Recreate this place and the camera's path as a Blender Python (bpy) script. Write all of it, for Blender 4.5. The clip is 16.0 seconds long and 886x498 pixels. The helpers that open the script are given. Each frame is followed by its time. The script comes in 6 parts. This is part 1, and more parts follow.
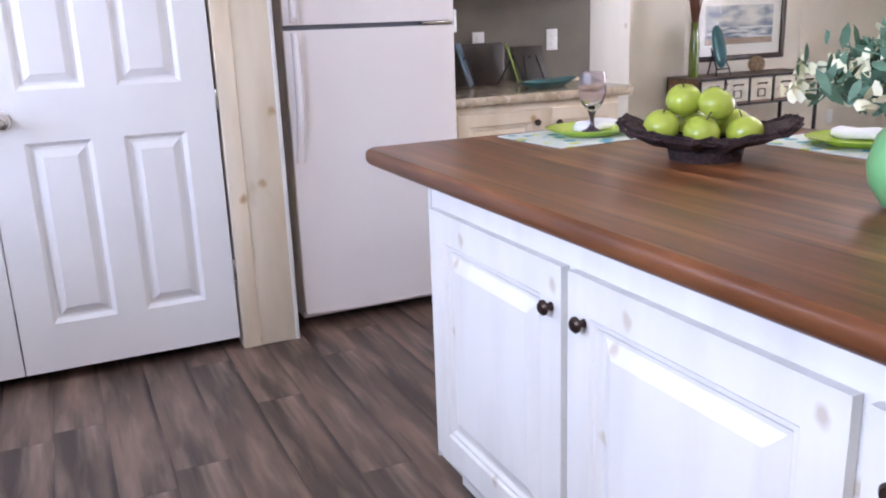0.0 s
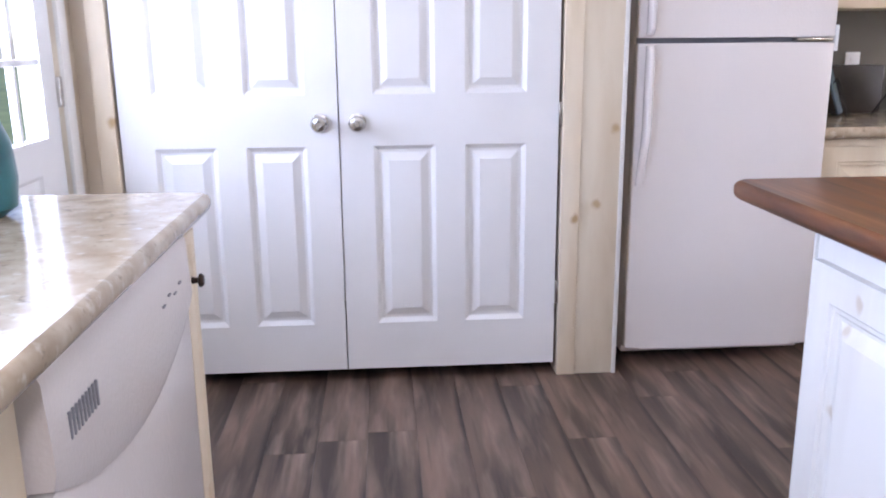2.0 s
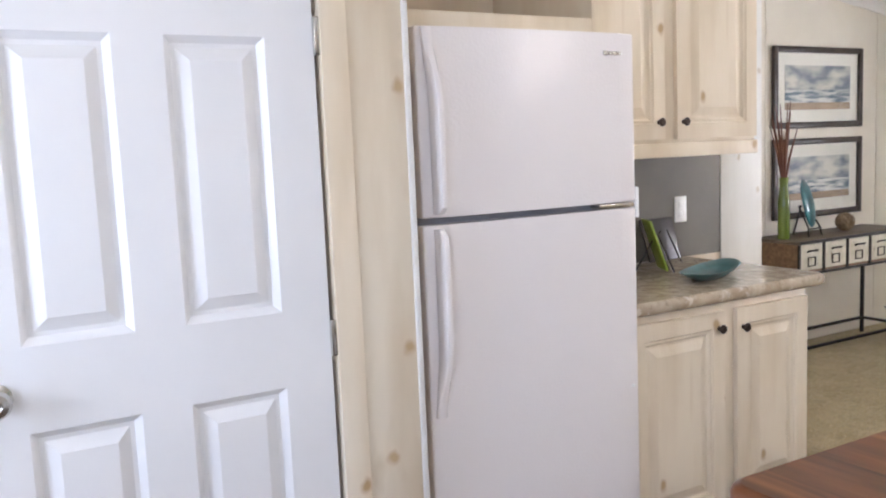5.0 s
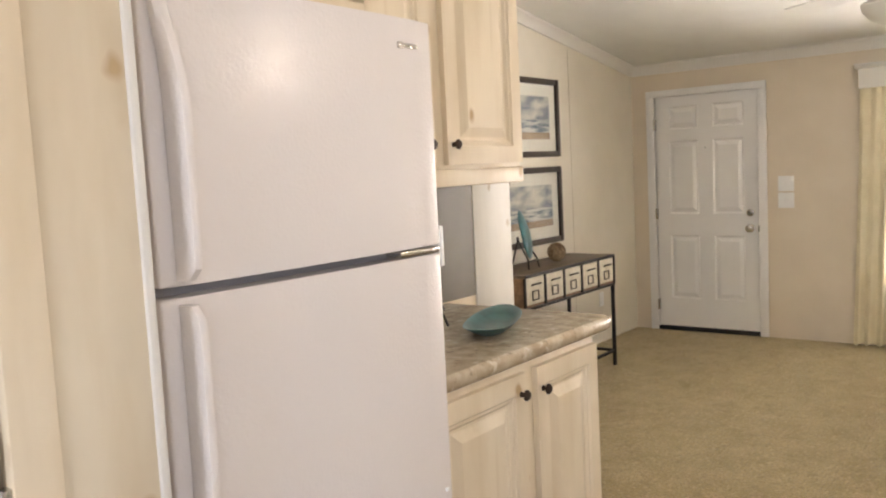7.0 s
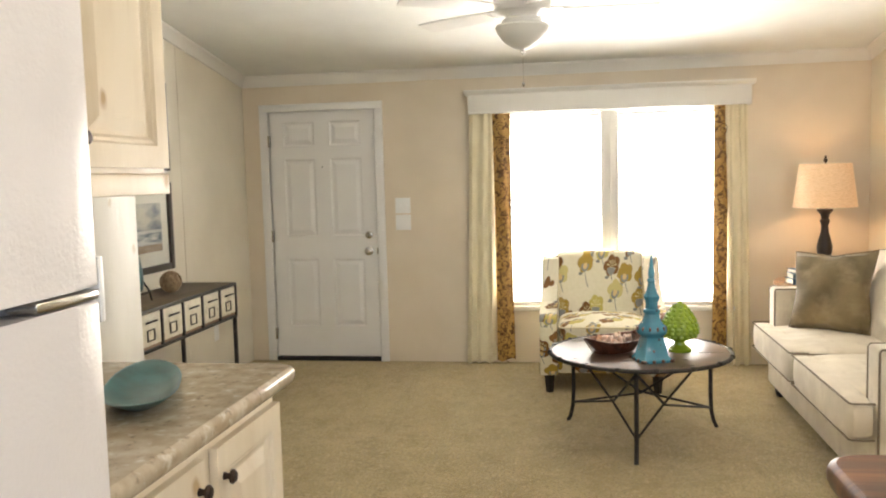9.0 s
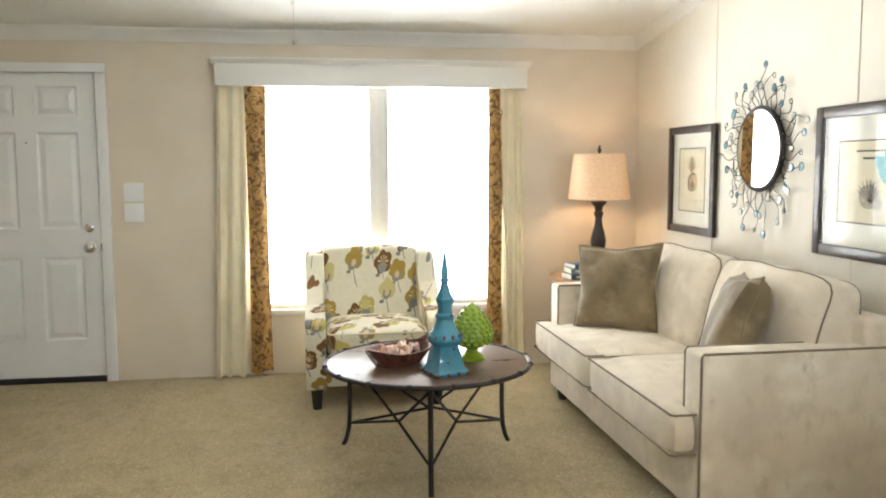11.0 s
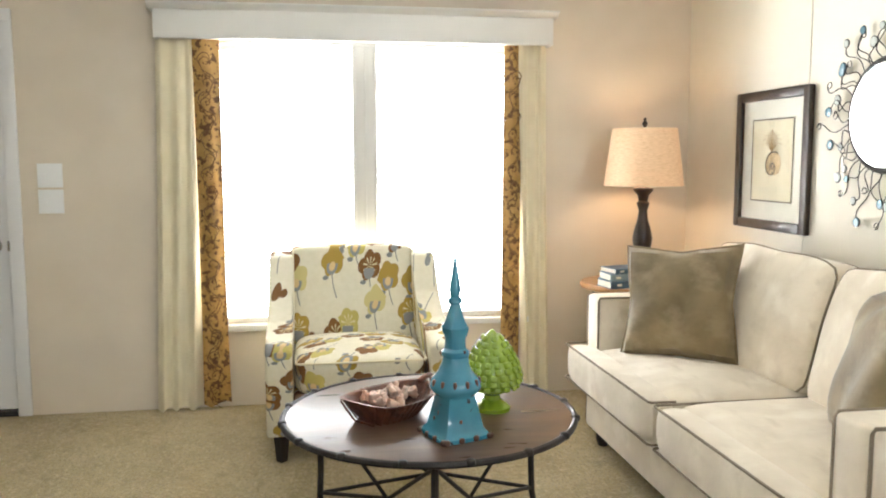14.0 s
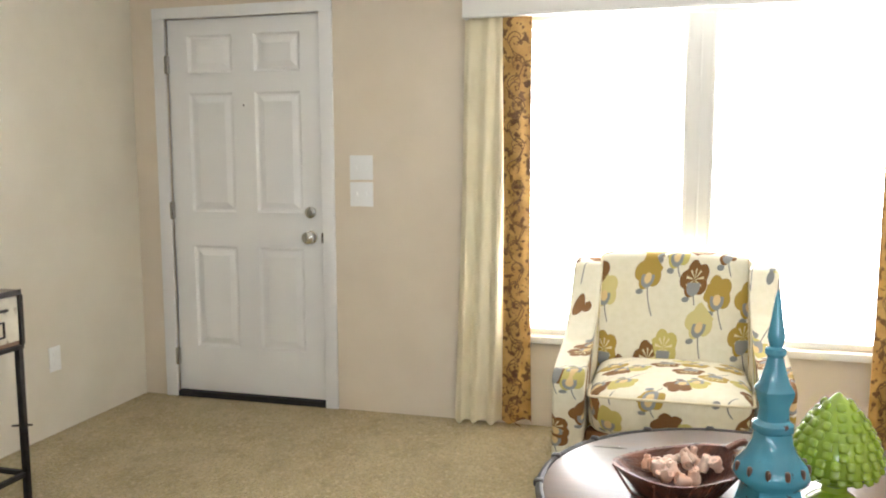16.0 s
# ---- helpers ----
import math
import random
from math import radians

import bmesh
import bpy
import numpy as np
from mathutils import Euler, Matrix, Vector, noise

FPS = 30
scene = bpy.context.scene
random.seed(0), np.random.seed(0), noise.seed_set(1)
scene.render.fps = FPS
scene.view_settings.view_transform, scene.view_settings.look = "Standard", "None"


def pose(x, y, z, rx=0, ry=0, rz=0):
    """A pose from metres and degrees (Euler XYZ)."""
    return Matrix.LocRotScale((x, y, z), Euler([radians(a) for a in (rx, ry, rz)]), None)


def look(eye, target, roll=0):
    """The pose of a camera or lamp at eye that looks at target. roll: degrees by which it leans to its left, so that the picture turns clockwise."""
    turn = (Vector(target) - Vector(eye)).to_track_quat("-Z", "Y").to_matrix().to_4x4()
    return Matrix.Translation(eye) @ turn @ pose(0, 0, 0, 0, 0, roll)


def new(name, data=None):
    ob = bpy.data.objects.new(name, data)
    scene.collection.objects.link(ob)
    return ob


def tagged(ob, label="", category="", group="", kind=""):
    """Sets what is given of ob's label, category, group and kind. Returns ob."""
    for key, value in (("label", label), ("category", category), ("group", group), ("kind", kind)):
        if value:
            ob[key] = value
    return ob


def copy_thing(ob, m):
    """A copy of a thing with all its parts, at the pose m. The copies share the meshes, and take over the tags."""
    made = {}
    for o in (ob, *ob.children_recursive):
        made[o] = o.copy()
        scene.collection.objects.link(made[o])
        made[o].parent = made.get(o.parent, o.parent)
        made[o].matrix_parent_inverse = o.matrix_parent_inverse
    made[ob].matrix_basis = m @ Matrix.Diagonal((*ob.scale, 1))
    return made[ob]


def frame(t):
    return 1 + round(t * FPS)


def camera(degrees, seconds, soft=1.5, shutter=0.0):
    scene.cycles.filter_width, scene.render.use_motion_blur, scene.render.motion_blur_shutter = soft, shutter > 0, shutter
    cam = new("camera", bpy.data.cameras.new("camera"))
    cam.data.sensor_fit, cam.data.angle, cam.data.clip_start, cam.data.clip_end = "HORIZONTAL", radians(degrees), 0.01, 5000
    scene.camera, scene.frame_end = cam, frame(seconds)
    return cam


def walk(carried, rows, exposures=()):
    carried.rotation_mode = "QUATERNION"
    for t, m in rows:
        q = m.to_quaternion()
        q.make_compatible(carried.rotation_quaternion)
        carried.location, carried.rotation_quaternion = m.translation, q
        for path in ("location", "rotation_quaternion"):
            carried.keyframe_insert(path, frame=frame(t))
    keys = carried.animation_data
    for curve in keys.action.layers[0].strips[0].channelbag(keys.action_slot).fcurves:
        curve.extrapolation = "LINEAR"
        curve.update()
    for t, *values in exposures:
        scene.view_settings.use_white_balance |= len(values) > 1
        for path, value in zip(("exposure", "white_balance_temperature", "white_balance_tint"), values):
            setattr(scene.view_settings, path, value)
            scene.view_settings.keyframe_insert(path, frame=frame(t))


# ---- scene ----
cam = camera(55.8, 16.0, soft=2.0)
PATH = [
    (0, (0.666, 0.934, 1.287), (1.467, 2.689, 0.76), -2.1),
    (0.5, (0.621, 0.989, 1.282), (1.237, 2.815, 0.749), -2.0),
    (1, (0.585, 1.048, 1.273), (1.0, 2.932, 0.744), -1.7),
    (1.5, (0.571, 1.12, 1.278), (0.854, 3.032, 0.764), -0.8),
    (2, (0.592, 1.192, 1.28), (0.731, 3.128, 0.8), -0.5),
    (2.5, (0.656, 1.282, 1.327), (0.757, 3.235, 0.906), -1.1),
    (3, (0.654, 1.41, 1.374), (0.852, 3.37, 1.029), -1.1),
    (3.2, (0.62, 1.459, 1.402), (0.881, 3.416, 1.081), -0.9),
    (5.3, (0.494, 2.466, 1.473), (1.578, 4.134, 1.265), -3.0),
    (5.5, (0.503, 2.532, 1.479), (1.653, 4.158, 1.288), -3.3),
    (6, (0.591, 2.727, 1.479), (1.881, 4.246, 1.314), -3.8),
    (6.5, (0.669, 2.918, 1.475), (2.094, 4.312, 1.306), -3.3),
    (7, (0.757, 3.113, 1.458), (2.333, 4.33, 1.272), -2.9),
    (7.5, (0.846, 3.246, 1.453), (2.568, 4.246, 1.261), -2.4),
    (8, (0.977, 3.381, 1.45), (2.813, 4.151, 1.257), -1.9),
    (8.5, (1.102, 3.514, 1.433), (3.013, 4.074, 1.25), -1.8),
    (9, (1.2, 3.632, 1.429), (3.168, 3.95, 1.26), -1.5),
    (9.5, (1.367, 3.713, 1.409), (3.355, 3.846, 1.233), -1.5),
    (9.8, (1.472, 3.749, 1.385), (3.464, 3.8, 1.208), -1.4),
    (10, (1.535, 3.772, 1.397), (3.527, 3.764, 1.213), -1.3),
    (10.2, (1.614, 3.783, 1.404), (3.603, 3.715, 1.215), -1.1),
    (12.3, (2.455, 3.878, 1.312), (4.37, 3.332, 1.126), 0.9),
    (12.5, (2.532, 3.88, 1.31), (4.445, 3.326, 1.124), 1.0),
    (13, (2.724, 3.842, 1.301), (4.646, 3.326, 1.096), 0.4),
    (13.5, (2.919, 3.759, 1.291), (4.86, 3.327, 1.077), -0.2),
    (14, (3.098, 3.692, 1.306), (5.062, 3.376, 1.091), -0.1),
    (14.5, (3.26, 3.658, 1.292), (5.242, 3.483, 1.088), 0.5),
    (15, (3.402, 3.621, 1.316), (5.39, 3.642, 1.095), 0.4),
    (15.5, (3.535, 3.505, 1.307), (5.504, 3.782, 1.092), 0.1),
    (16, (3.705, 3.47, 1.297), (5.618, 4.007, 1.068), -0.2),
]
walk(cam, [(t, look(eye, target, roll)) for t, eye, target, roll in PATH],
     [(0, .52, 5550, 26), (3, .54, 5550, 25), (5.5, .42, 5900, 18), (7, .40, 6800, 18), (8.5, .46, 6800, 14), (10, .56, 6250, 9), (12.5, .44, 5950, 9), (14.5, .66, 5950, 10), (16, .80, 6050, 12)])

# ---- light and sky ----
world = bpy.data.worlds.new("sky")
scene.world = world
world.use_nodes = True
wn = world.node_tree.nodes
sky = wn.new("ShaderNodeTexSky")
sky.sky_type = "NISHITA"
sky.sun_disc = False
sky.sun_elevation, sky.sun_rotation = radians(50), radians(70)
world.node_tree.links.new(sky.outputs[0], wn["Background"].inputs[0])
wn["Background"].inputs[1].default_value = 0.15

WIN_Y0, WIN_Y1, WIN_Z0, WIN_Z1 = 2.52, 4.24, 0.44, 1.92     # front window
KW_Y0, KW_Y1, KW_Z0, KW_Z1 = 0.9, 2.3, 1.15, 2.0            # kitchen window


def lamp(name, kind, m, energy, color, **kw):
    d = bpy.data.lights.new(name, kind)
    d.energy, d.color = energy, color
    for k, v in kw.items():
        if k == "size":
            d.shape = "RECTANGLE"
            d.size, d.size_y = v
        elif k == "radius":
            d.shadow_soft_size = v
        elif k == "angle":
            d.angle = radians(v)
    ob = new(name, d)
    ob.matrix_world = m
    return ob


lamp("sun", "SUN", look((12, 9, 14), (6, 3, 0)), 3.0, (1, .95, .87), angle=0.6)
lamp("window_light", "AREA", look((8.6, 3.38, .72), (0, 3.38, 2.6)), 600, (1, .97, .92), size=(3.2, 2.2))
lamp("kitchen_window_light", "AREA", look((-0.62, 1.6, 1.58), (5, 1.9, 0.6)), 38, (.78, .88, 1), size=(1.3, 0.8))
lamp("side_door_light", "AREA", look((-0.62, 3.72, 1.5), (7, 4.2, 1.2)), 22, (.8, .89, 1), size=(0.5, 0.9))
lamp("ceiling_bulb", "POINT", pose(3.12, 2.76, 1.93), 12, (1, .88, .72), radius=0.09)
# Added fill without a fixture, only to brighten the kitchen.
lamp("kitchen_fill", "POINT", pose(0.9, 0.6, 2.3), 30, (1, .95, .9), radius=0.12)
lamp("lamp_bulb", "POINT", pose(7.26, 1.96, 1.3), 3.8, (1, .70, .42), radius=0.04)


# ---- materials ----
def rgb(c):
    return (c[0], c[1], c[2], 1)


def mat(name, color, color2=None, rough=0.5, metal=0.0, scale=6.0, stretch=(1, 1, 1), bump=0.1, bump_scale=80.0, detail=4.0,
        fac=(0.35, 0.65), island=0.0, obrand=0.0, coat=0.0, trans=0.0, emit=None, sheen=0.0, rvar=0.0, dist=0.003):
    m = bpy.data.materials.new(name)
    m.use_nodes = True
    nt = m.node_tree
    n, l = nt.nodes, nt.links
    b = n["Principled BSDF"]
    b.inputs["Roughness"].default_value = rough
    b.inputs["Metallic"].default_value = metal
    b.inputs["Coat Weight"].default_value = coat
    b.inputs["Coat Roughness"].default_value = 0.12
    b.inputs["Transmission Weight"].default_value = trans
    b.inputs["Sheen Weight"].default_value = sheen
    color2 = color2 or tuple(c * 0.88 for c in color)
    tc = n.new("ShaderNodeTexCoord")
    mp = n.new("ShaderNodeMapping")
    mp.inputs["Scale"].default_value = stretch
    l.new(tc.outputs["Object"], mp.inputs["Vector"])
    vec = mp.outputs[0]
    if obrand:
        oi = n.new("ShaderNodeObjectInfo")
        mul = n.new("ShaderNodeMath")
        mul.operation = "MULTIPLY"
        mul.inputs[1].default_value = 37.0
        l.new(oi.outputs["Random"], mul.inputs[0])
        add = n.new("ShaderNodeVectorMath")
        l.new(vec, add.inputs[0])
        l.new(mul.outputs[0], add.inputs[1])
        vec = add.outputs[0]
    nz = n.new("ShaderNodeTexNoise")
    nz.inputs["Scale"].default_value = scale
    nz.inputs["Detail"].default_value = detail
    l.new(vec, nz.inputs["Vector"])
    rp = n.new("ShaderNodeValToRGB")
    rp.color_ramp.elements[0].position, rp.color_ramp.elements[1].position = fac
    rp.color_ramp.elements[0].color, rp.color_ramp.elements[1].color = rgb(color2), rgb(color)
    l.new(nz.outputs["Fac"], rp.inputs[0])
    out = rp.outputs[0]
    if obrand or island:
        hs = n.new("ShaderNodeHueSaturation")
        mr = n.new("ShaderNodeMapRange")
        a = obrand or island
        mr.inputs["To Min"].default_value, mr.inputs["To Max"].default_value = 1 - a, 1 + a
        if obrand:
            l.new(oi.outputs["Random"], mr.inputs["Value"])
        else:
            g = n.new("ShaderNodeNewGeometry")
            l.new(g.outputs["Random Per Island"], mr.inputs["Value"])
        l.new(mr.outputs[0], hs.inputs["Value"])
        l.new(out, hs.inputs["Color"])
        out = hs.outputs[0]
    l.new(out, b.inputs["Base Color"])
    if bump:
        n2 = n.new("ShaderNodeTexNoise")
        n2.inputs["Scale"].default_value = bump_scale
        n2.inputs["Detail"].default_value = 3
        l.new(vec, n2.inputs["Vector"])
        bp = n.new("ShaderNodeBump")
        bp.inputs["Strength"].default_value = bump
        bp.inputs["Distance"].default_value = dist
        l.new(n2.outputs["Fac"], bp.inputs["Height"])
        l.new(bp.outputs[0], b.inputs["Normal"])
    if rvar:
        mr2 = n.new("ShaderNodeMapRange")
        mr2.inputs["To Min"].default_value, mr2.inputs["To Max"].default_value = max(rough - rvar, 0.02), rough + rvar
        l.new(nz.outputs["Fac"], mr2.inputs["Value"])
        l.new(mr2.outputs[0], b.inputs["Roughness"])
    if emit:
        b.inputs["Emission Color"].default_value = rgb(emit[:3])
        b.inputs["Emission Strength"].default_value = emit[3]
    return m


def overlay(m, make, color, lo, hi):
    """Mix a second colour over a material's base, by a mask texture."""
    nt = m.node_tree
    n, l = nt.nodes, nt.links
    b = n["Principled BSDF"]
    src = b.inputs["Base Color"].links[0].from_socket
    fac = make(n, l)
    mr = n.new("ShaderNodeMapRange")
    mr.inputs["From Min"].default_value, mr.inputs["From Max"].default_value = lo, hi
    l.new(fac, mr.inputs["Value"])
    mx = n.new("ShaderNodeMix")
    mx.data_type = "RGBA"
    l.new(mr.outputs[0], mx.inputs[0])
    l.new(src, mx.inputs[6])
    mx.inputs[7].default_value = rgb(color)
    l.new(mx.outputs[2], b.inputs["Base Color"])
    return m


def noise_mask(scale, stretch=(1, 1, 1), detail=3.0, shift=0.0):
    def make(n, l):
        tc, mp, nz = n.new("ShaderNodeTexCoord"), n.new("ShaderNodeMapping"), n.new("ShaderNodeTexNoise")
        mp.inputs["Scale"].default_value = stretch
        mp.inputs["Location"].default_value = (shift, shift * 0.7, shift * 1.3)
        l.new(tc.outputs["Object"], mp.inputs[0])
        l.new(mp.outputs[0], nz.inputs["Vector"])
        nz.inputs["Scale"].default_value, nz.inputs["Detail"].default_value = scale, detail
        return nz.outputs["Fac"]
    return make


def knot_mask(scale, squash, shift, flip=False):
    """Knots on an upright board, in its own plane."""
    def make(n, l):
        tc, sp, cb, v = n.new("ShaderNodeTexCoord"), n.new("ShaderNodeSeparateXYZ"), n.new("ShaderNodeCombineXYZ"), n.new("ShaderNodeTexVoronoi")
        mp, nz, ad = n.new("ShaderNodeMapping"), n.new("ShaderNodeTexNoise"), n.new("ShaderNodeMixRGB")
        l.new(tc.outputs["Object"], sp.inputs[0])
        l.new(sp.outputs[0], cb.inputs[0])
        l.new(sp.outputs[2], cb.inputs[1])
        l.new(cb.outputs[0], mp.inputs[0])
        mp.inputs["Location"].default_value, mp.inputs["Scale"].default_value = (shift, shift * .6, 0), (1, squash, 1)
        nz.inputs["Scale"].default_value = 18
        l.new(mp.outputs[0], nz.inputs["Vector"])
        ad.inputs[0].default_value = .03
        l.new(mp.outputs[0], ad.inputs[1])
        l.new(nz.outputs["Color"], ad.inputs[2])
        v.voronoi_dimensions = "2D"
        v.inputs["Scale"].default_value = scale
        l.new(ad.outputs[0], v.inputs["Vector"])
        return v.outputs["Distance"]
    return make


def spot_mask(scale, stretch=(1, 1, 1), shift=0.0):
    def make(n, l):
        tc, mp, v = n.new("ShaderNodeTexCoord"), n.new("ShaderNodeMapping"), n.new("ShaderNodeTexVoronoi")
        mp.inputs["Scale"].default_value = stretch
        mp.inputs["Location"].default_value = (shift, shift * 0.7, shift * 1.3)
        l.new(tc.outputs["Object"], mp.inputs[0])
        l.new(mp.outputs[0], v.inputs["Vector"])
        v.inputs["Scale"].default_value = scale
        return v.outputs["Distance"]
    return make


M = {}
M["wall"] = mat("wall_vinyl", (.76, .71, .60), (.71, .66, .55), rough=.62, scale=3, bump=.12, bump_scale=220)
M["wall_tan"] = mat("wall_vinyl_tan", (.73, .64, .51), (.69, .60, .47), rough=.62, scale=3, bump=.12, bump_scale=220)
M["backsplash"] = mat("backsplash_paint", (.17, .15, .115), (.14, .125, .095), rough=.5, scale=4, bump=.1, bump_scale=150)
M["ceiling"] = mat("ceiling_texture", (.82, .82, .78), (.79, .79, .75), rough=.85, scale=5, bump=.25, bump_scale=160)
M["white"] = mat("white_paint", (.82, .81, .79), (.79, .78, .76), rough=.35, scale=3, bump=.05, bump_scale=140)
M["trim"] = mat("white_trim", (.78, .76, .71), (.75, .73, .68), rough=.4, scale=4, bump=.05)
M["fridge"] = mat("fridge_enamel", (.82, .775, .75), (.81, .765, .74), rough=.2, scale=4, bump=.5, bump_scale=120, dist=.0016)
M["fridge_dark"] = mat("fridge_gasket", (.30, .30, .32), rough=.6)
pine = mat("knotty_whitewash", (.80, .70, .54), (.66, .54, .37), rough=.42, scale=2.2, stretch=(3, 3, .55), bump=.12, bump_scale=30, fac=(.25, .6))
overlay(pine, knot_mask(3.4, .8, 1.3), (.50, .34, .18), .075, .025)
overlay(pine, noise_mask(26, (1, 1, .05), shift=2), (.62, .50, .33), .68, .95)
M["pine"] = pine
cool = mat("whitewash_island", (.80, .79, .74), (.68, .66, .60), rough=.42, scale=2.5, stretch=(3, 3, .5), bump=.12, bump_scale=30, fac=(.2, .6))
overlay(cool, knot_mask(3.2, .8, 2.1), (.60, .54, .44), .05, .02)
M["cool"] = cool
stain = mat("whitewash_post", (.74, .65, .50), (.60, .48, .32), rough=.45, scale=3.2, stretch=(2.2, 2.2, .4), bump=.12, bump_scale=30, fac=(.25, .62))
overlay(stain, knot_mask(4.6, .75, 4.2), (.52, .37, .21), .09, .03)
overlay(stain, noise_mask(5, (1, 1, .5), 4, 2), (.55, .43, .27), .6, .8)
M["stain"] = stain
plank = mat("vinyl_plank", (.215, .140, .098), (.042, .026, .018), rough=.42, scale=1.5, stretch=(6, .8, 1), bump=.12, bump_scale=40, detail=7,
            fac=(.35, .70), obrand=.09, rvar=.08)
overlay(plank, noise_mask(7, (1.6, .22, 1), 6), (.30, .215, .16), .54, .74)
overlay(plank, noise_mask(3.2, (1.8, .5, 1), 6, 11), (.075, .048, .035), .54, .76)
overlay(plank, noise_mask(5.5, (1.9, .2, 1), 7, 15), (.34, .25, .19), .54, .74)
overlay(plank, noise_mask(11, (2.0, .13, 1), 6, 5), (.04, .026, .019), .53, .72)
overlay(plank, spot_mask(4.2, (1.5, .7, 1), 4), (.03, .018, .013), .085, .03)
M["plank"] = plank
for glossless, level in ((pine, .15), (cool, .15), (stain, .15), (M["fridge"], .38)):
    glossless.node_tree.nodes["Principled BSDF"].inputs["Specular IOR Level"].default_value = level
carpet = mat("carpet", (.56, .445, .23), (.41, .315, .145), rough=.95, scale=5, bump=1, bump_scale=150, detail=8, fac=(.3, .7), sheen=.2, dist=.014)
overlay(carpet, noise_mask(95, detail=3), (.22, .17, .085), .50, .72)
overlay(carpet, noise_mask(48, detail=5, shift=3), (.64, .52, .29), .54, .72)
overlay(carpet, noise_mask(17, detail=5, shift=8), (.33, .25, .12), .55, .78)
M["carpet"] = carpet
topw = mat("island_laminate", (.20, .072, .024), (.065, .021, .0075), rough=.32, scale=2.3, stretch=(11, 1.1, 6), bump=.03, bump_scale=40, detail=5, fac=(.3, .7), rvar=.05)
overlay(topw, noise_mask(5, (9, .35, 3), 5, 4), (.034, .012, .005), .56, .74)
overlay(topw, noise_mask(3, (7, .3, 3), 5, 9), (.30, .125, .045), .55, .74)
topw.node_tree.nodes["Principled BSDF"].inputs["Specular IOR Level"].default_value = .35
M["topw"] = topw
lam = mat("counter_laminate", (.56, .475, .355), (.38, .295, .20), rough=.13, scale=15, bump=.03, detail=9, fac=(.33, .66), rvar=.05)
overlay(lam, noise_mask(48, (1, 1, 1), 6, 3), (.22, .17, .12), .60, .76)
overlay(lam, noise_mask(32, (1, 1, 1), 6, 8), (.68, .61, .50), .57, .76)
M["lam"] = lam
M["bronze"] = mat("oil_bronze", (.055, .035, .025), (.03, .02, .015), rough=.35, metal=.7, scale=20)
M["iron"] = mat("dark_iron", (.045, .04, .036), (.025, .022, .02), rough=.5, metal=.6, scale=20)
M["chrome"] = mat("brushed_nickel", (.62, .60, .56), (.55, .53, .5), rough=.22, metal=1, scale=30, bump=.03)
# Near-black for shade in gaps, for toe boards and for plank joints.
M["darkgap"] = mat("gap_and_toe_black", (.02, .018, .016), rough=.8)
M["plastic"] = mat("white_plastic", (.86, .86, .84), (.84, .84, .82), rough=.35, bump=0)
M["cord"] = mat("sofa_piping", (.24, .19, .13), rough=.8)
sofa_m = mat("sofa_microsuede", (.79, .70, .56), (.68, .59, .455), rough=.8, scale=6, bump=.3, bump_scale=60, detail=7, fac=(.36, .62), sheen=.3)
overlay(sofa_m, noise_mask(5, (1.4, .8, 1.2), 7, 4), (.86, .79, .66), .54, .72)
overlay(sofa_m, noise_mask(11, (.7, 1.6, 1), 5, 9), (.63, .54, .41), .56, .76)
M["sofa"] = sofa_m
M["olive"] = mat("olive_velvet", (.25, .185, .088), (.15, .108, .05), rough=.7, scale=6, bump=.35, bump_scale=45, sheen=.3, fac=(.36, .64), detail=6)
overlay(M["olive"], noise_mask(8, (1, 1, 1.4), 6, 3), (.33, .26, .145), .54, .78)
M["curtain"] = mat("cream_curtain", (.80, .72, .52), (.73, .65, .45), rough=.85, scale=5, bump=.2, bump_scale=300)
cur = mat("gold_paisley", (.50, .30, .085), (.36, .20, .05), rough=.6, scale=14, bump=.25, bump_scale=120)
overlay(cur, noise_mask(34, (1, 1, 1), 2), (.12, .055, .015), .54, .60)
M["gold"] = cur
M["scroll"] = mat("scroll_thread", (.20, .105, .035), (.13, .062, .02), rough=.7, scale=30)
M["black_wood"] = mat("black_wood", (.028, .02, .016), (.018, .012, .01), rough=.35, scale=14, stretch=(1, 1, .2))
M["brown_wood"] = mat("dark_brown_wood", (.10, .048, .026), (.055, .025, .014), rough=.35, scale=6, stretch=(1, 8, 8), fac=(.3, .7))
M["table_top"] = mat("copper_patina_top", (.155, .095, .06), (.075, .045, .03), rough=.3, scale=3, stretch=(5, 1, 1), bump=.08, bump_scale=20, detail=6, fac=(.3, .7), rvar=.08)
M["side_wood"] = mat("honey_wood", (.42, .22, .085), (.30, .145, .05), rough=.35, scale=5, stretch=(1, 7, 7))
M["picture_glass"] = mat("picture_glass", (.98, .98, .98), (.97, .97, .97), rough=.0, trans=1, bump=0)
M["picture_glass"].node_tree.nodes["Principled BSDF"].inputs["IOR"].default_value = 1.2
M["frame"] = mat("dark_frame", (.05, .033, .022), (.03, .02, .013), rough=.35, scale=18, bump=.15, bump_scale=70)
M["mat_cream"] = mat("picture_mat", (.78, .76, .66), (.75, .73, .63), rough=.8, bump=0)
M["print_paper"] = mat("print_paper", (.74, .68, .50), (.68, .61, .43), rough=.8, scale=9, bump=0)
M["ink"] = mat("print_ink", (.12, .10, .07), rough=.8, bump=0)
M["shell_ink"] = mat("shell_print", (.62, .47, .27), (.44, .31, .16), rough=.8, scale=40, bump=0)
M["shell_grey"] = mat("shell_print_grey", (.50, .45, .36), (.30, .26, .20), rough=.8, scale=60, bump=0)
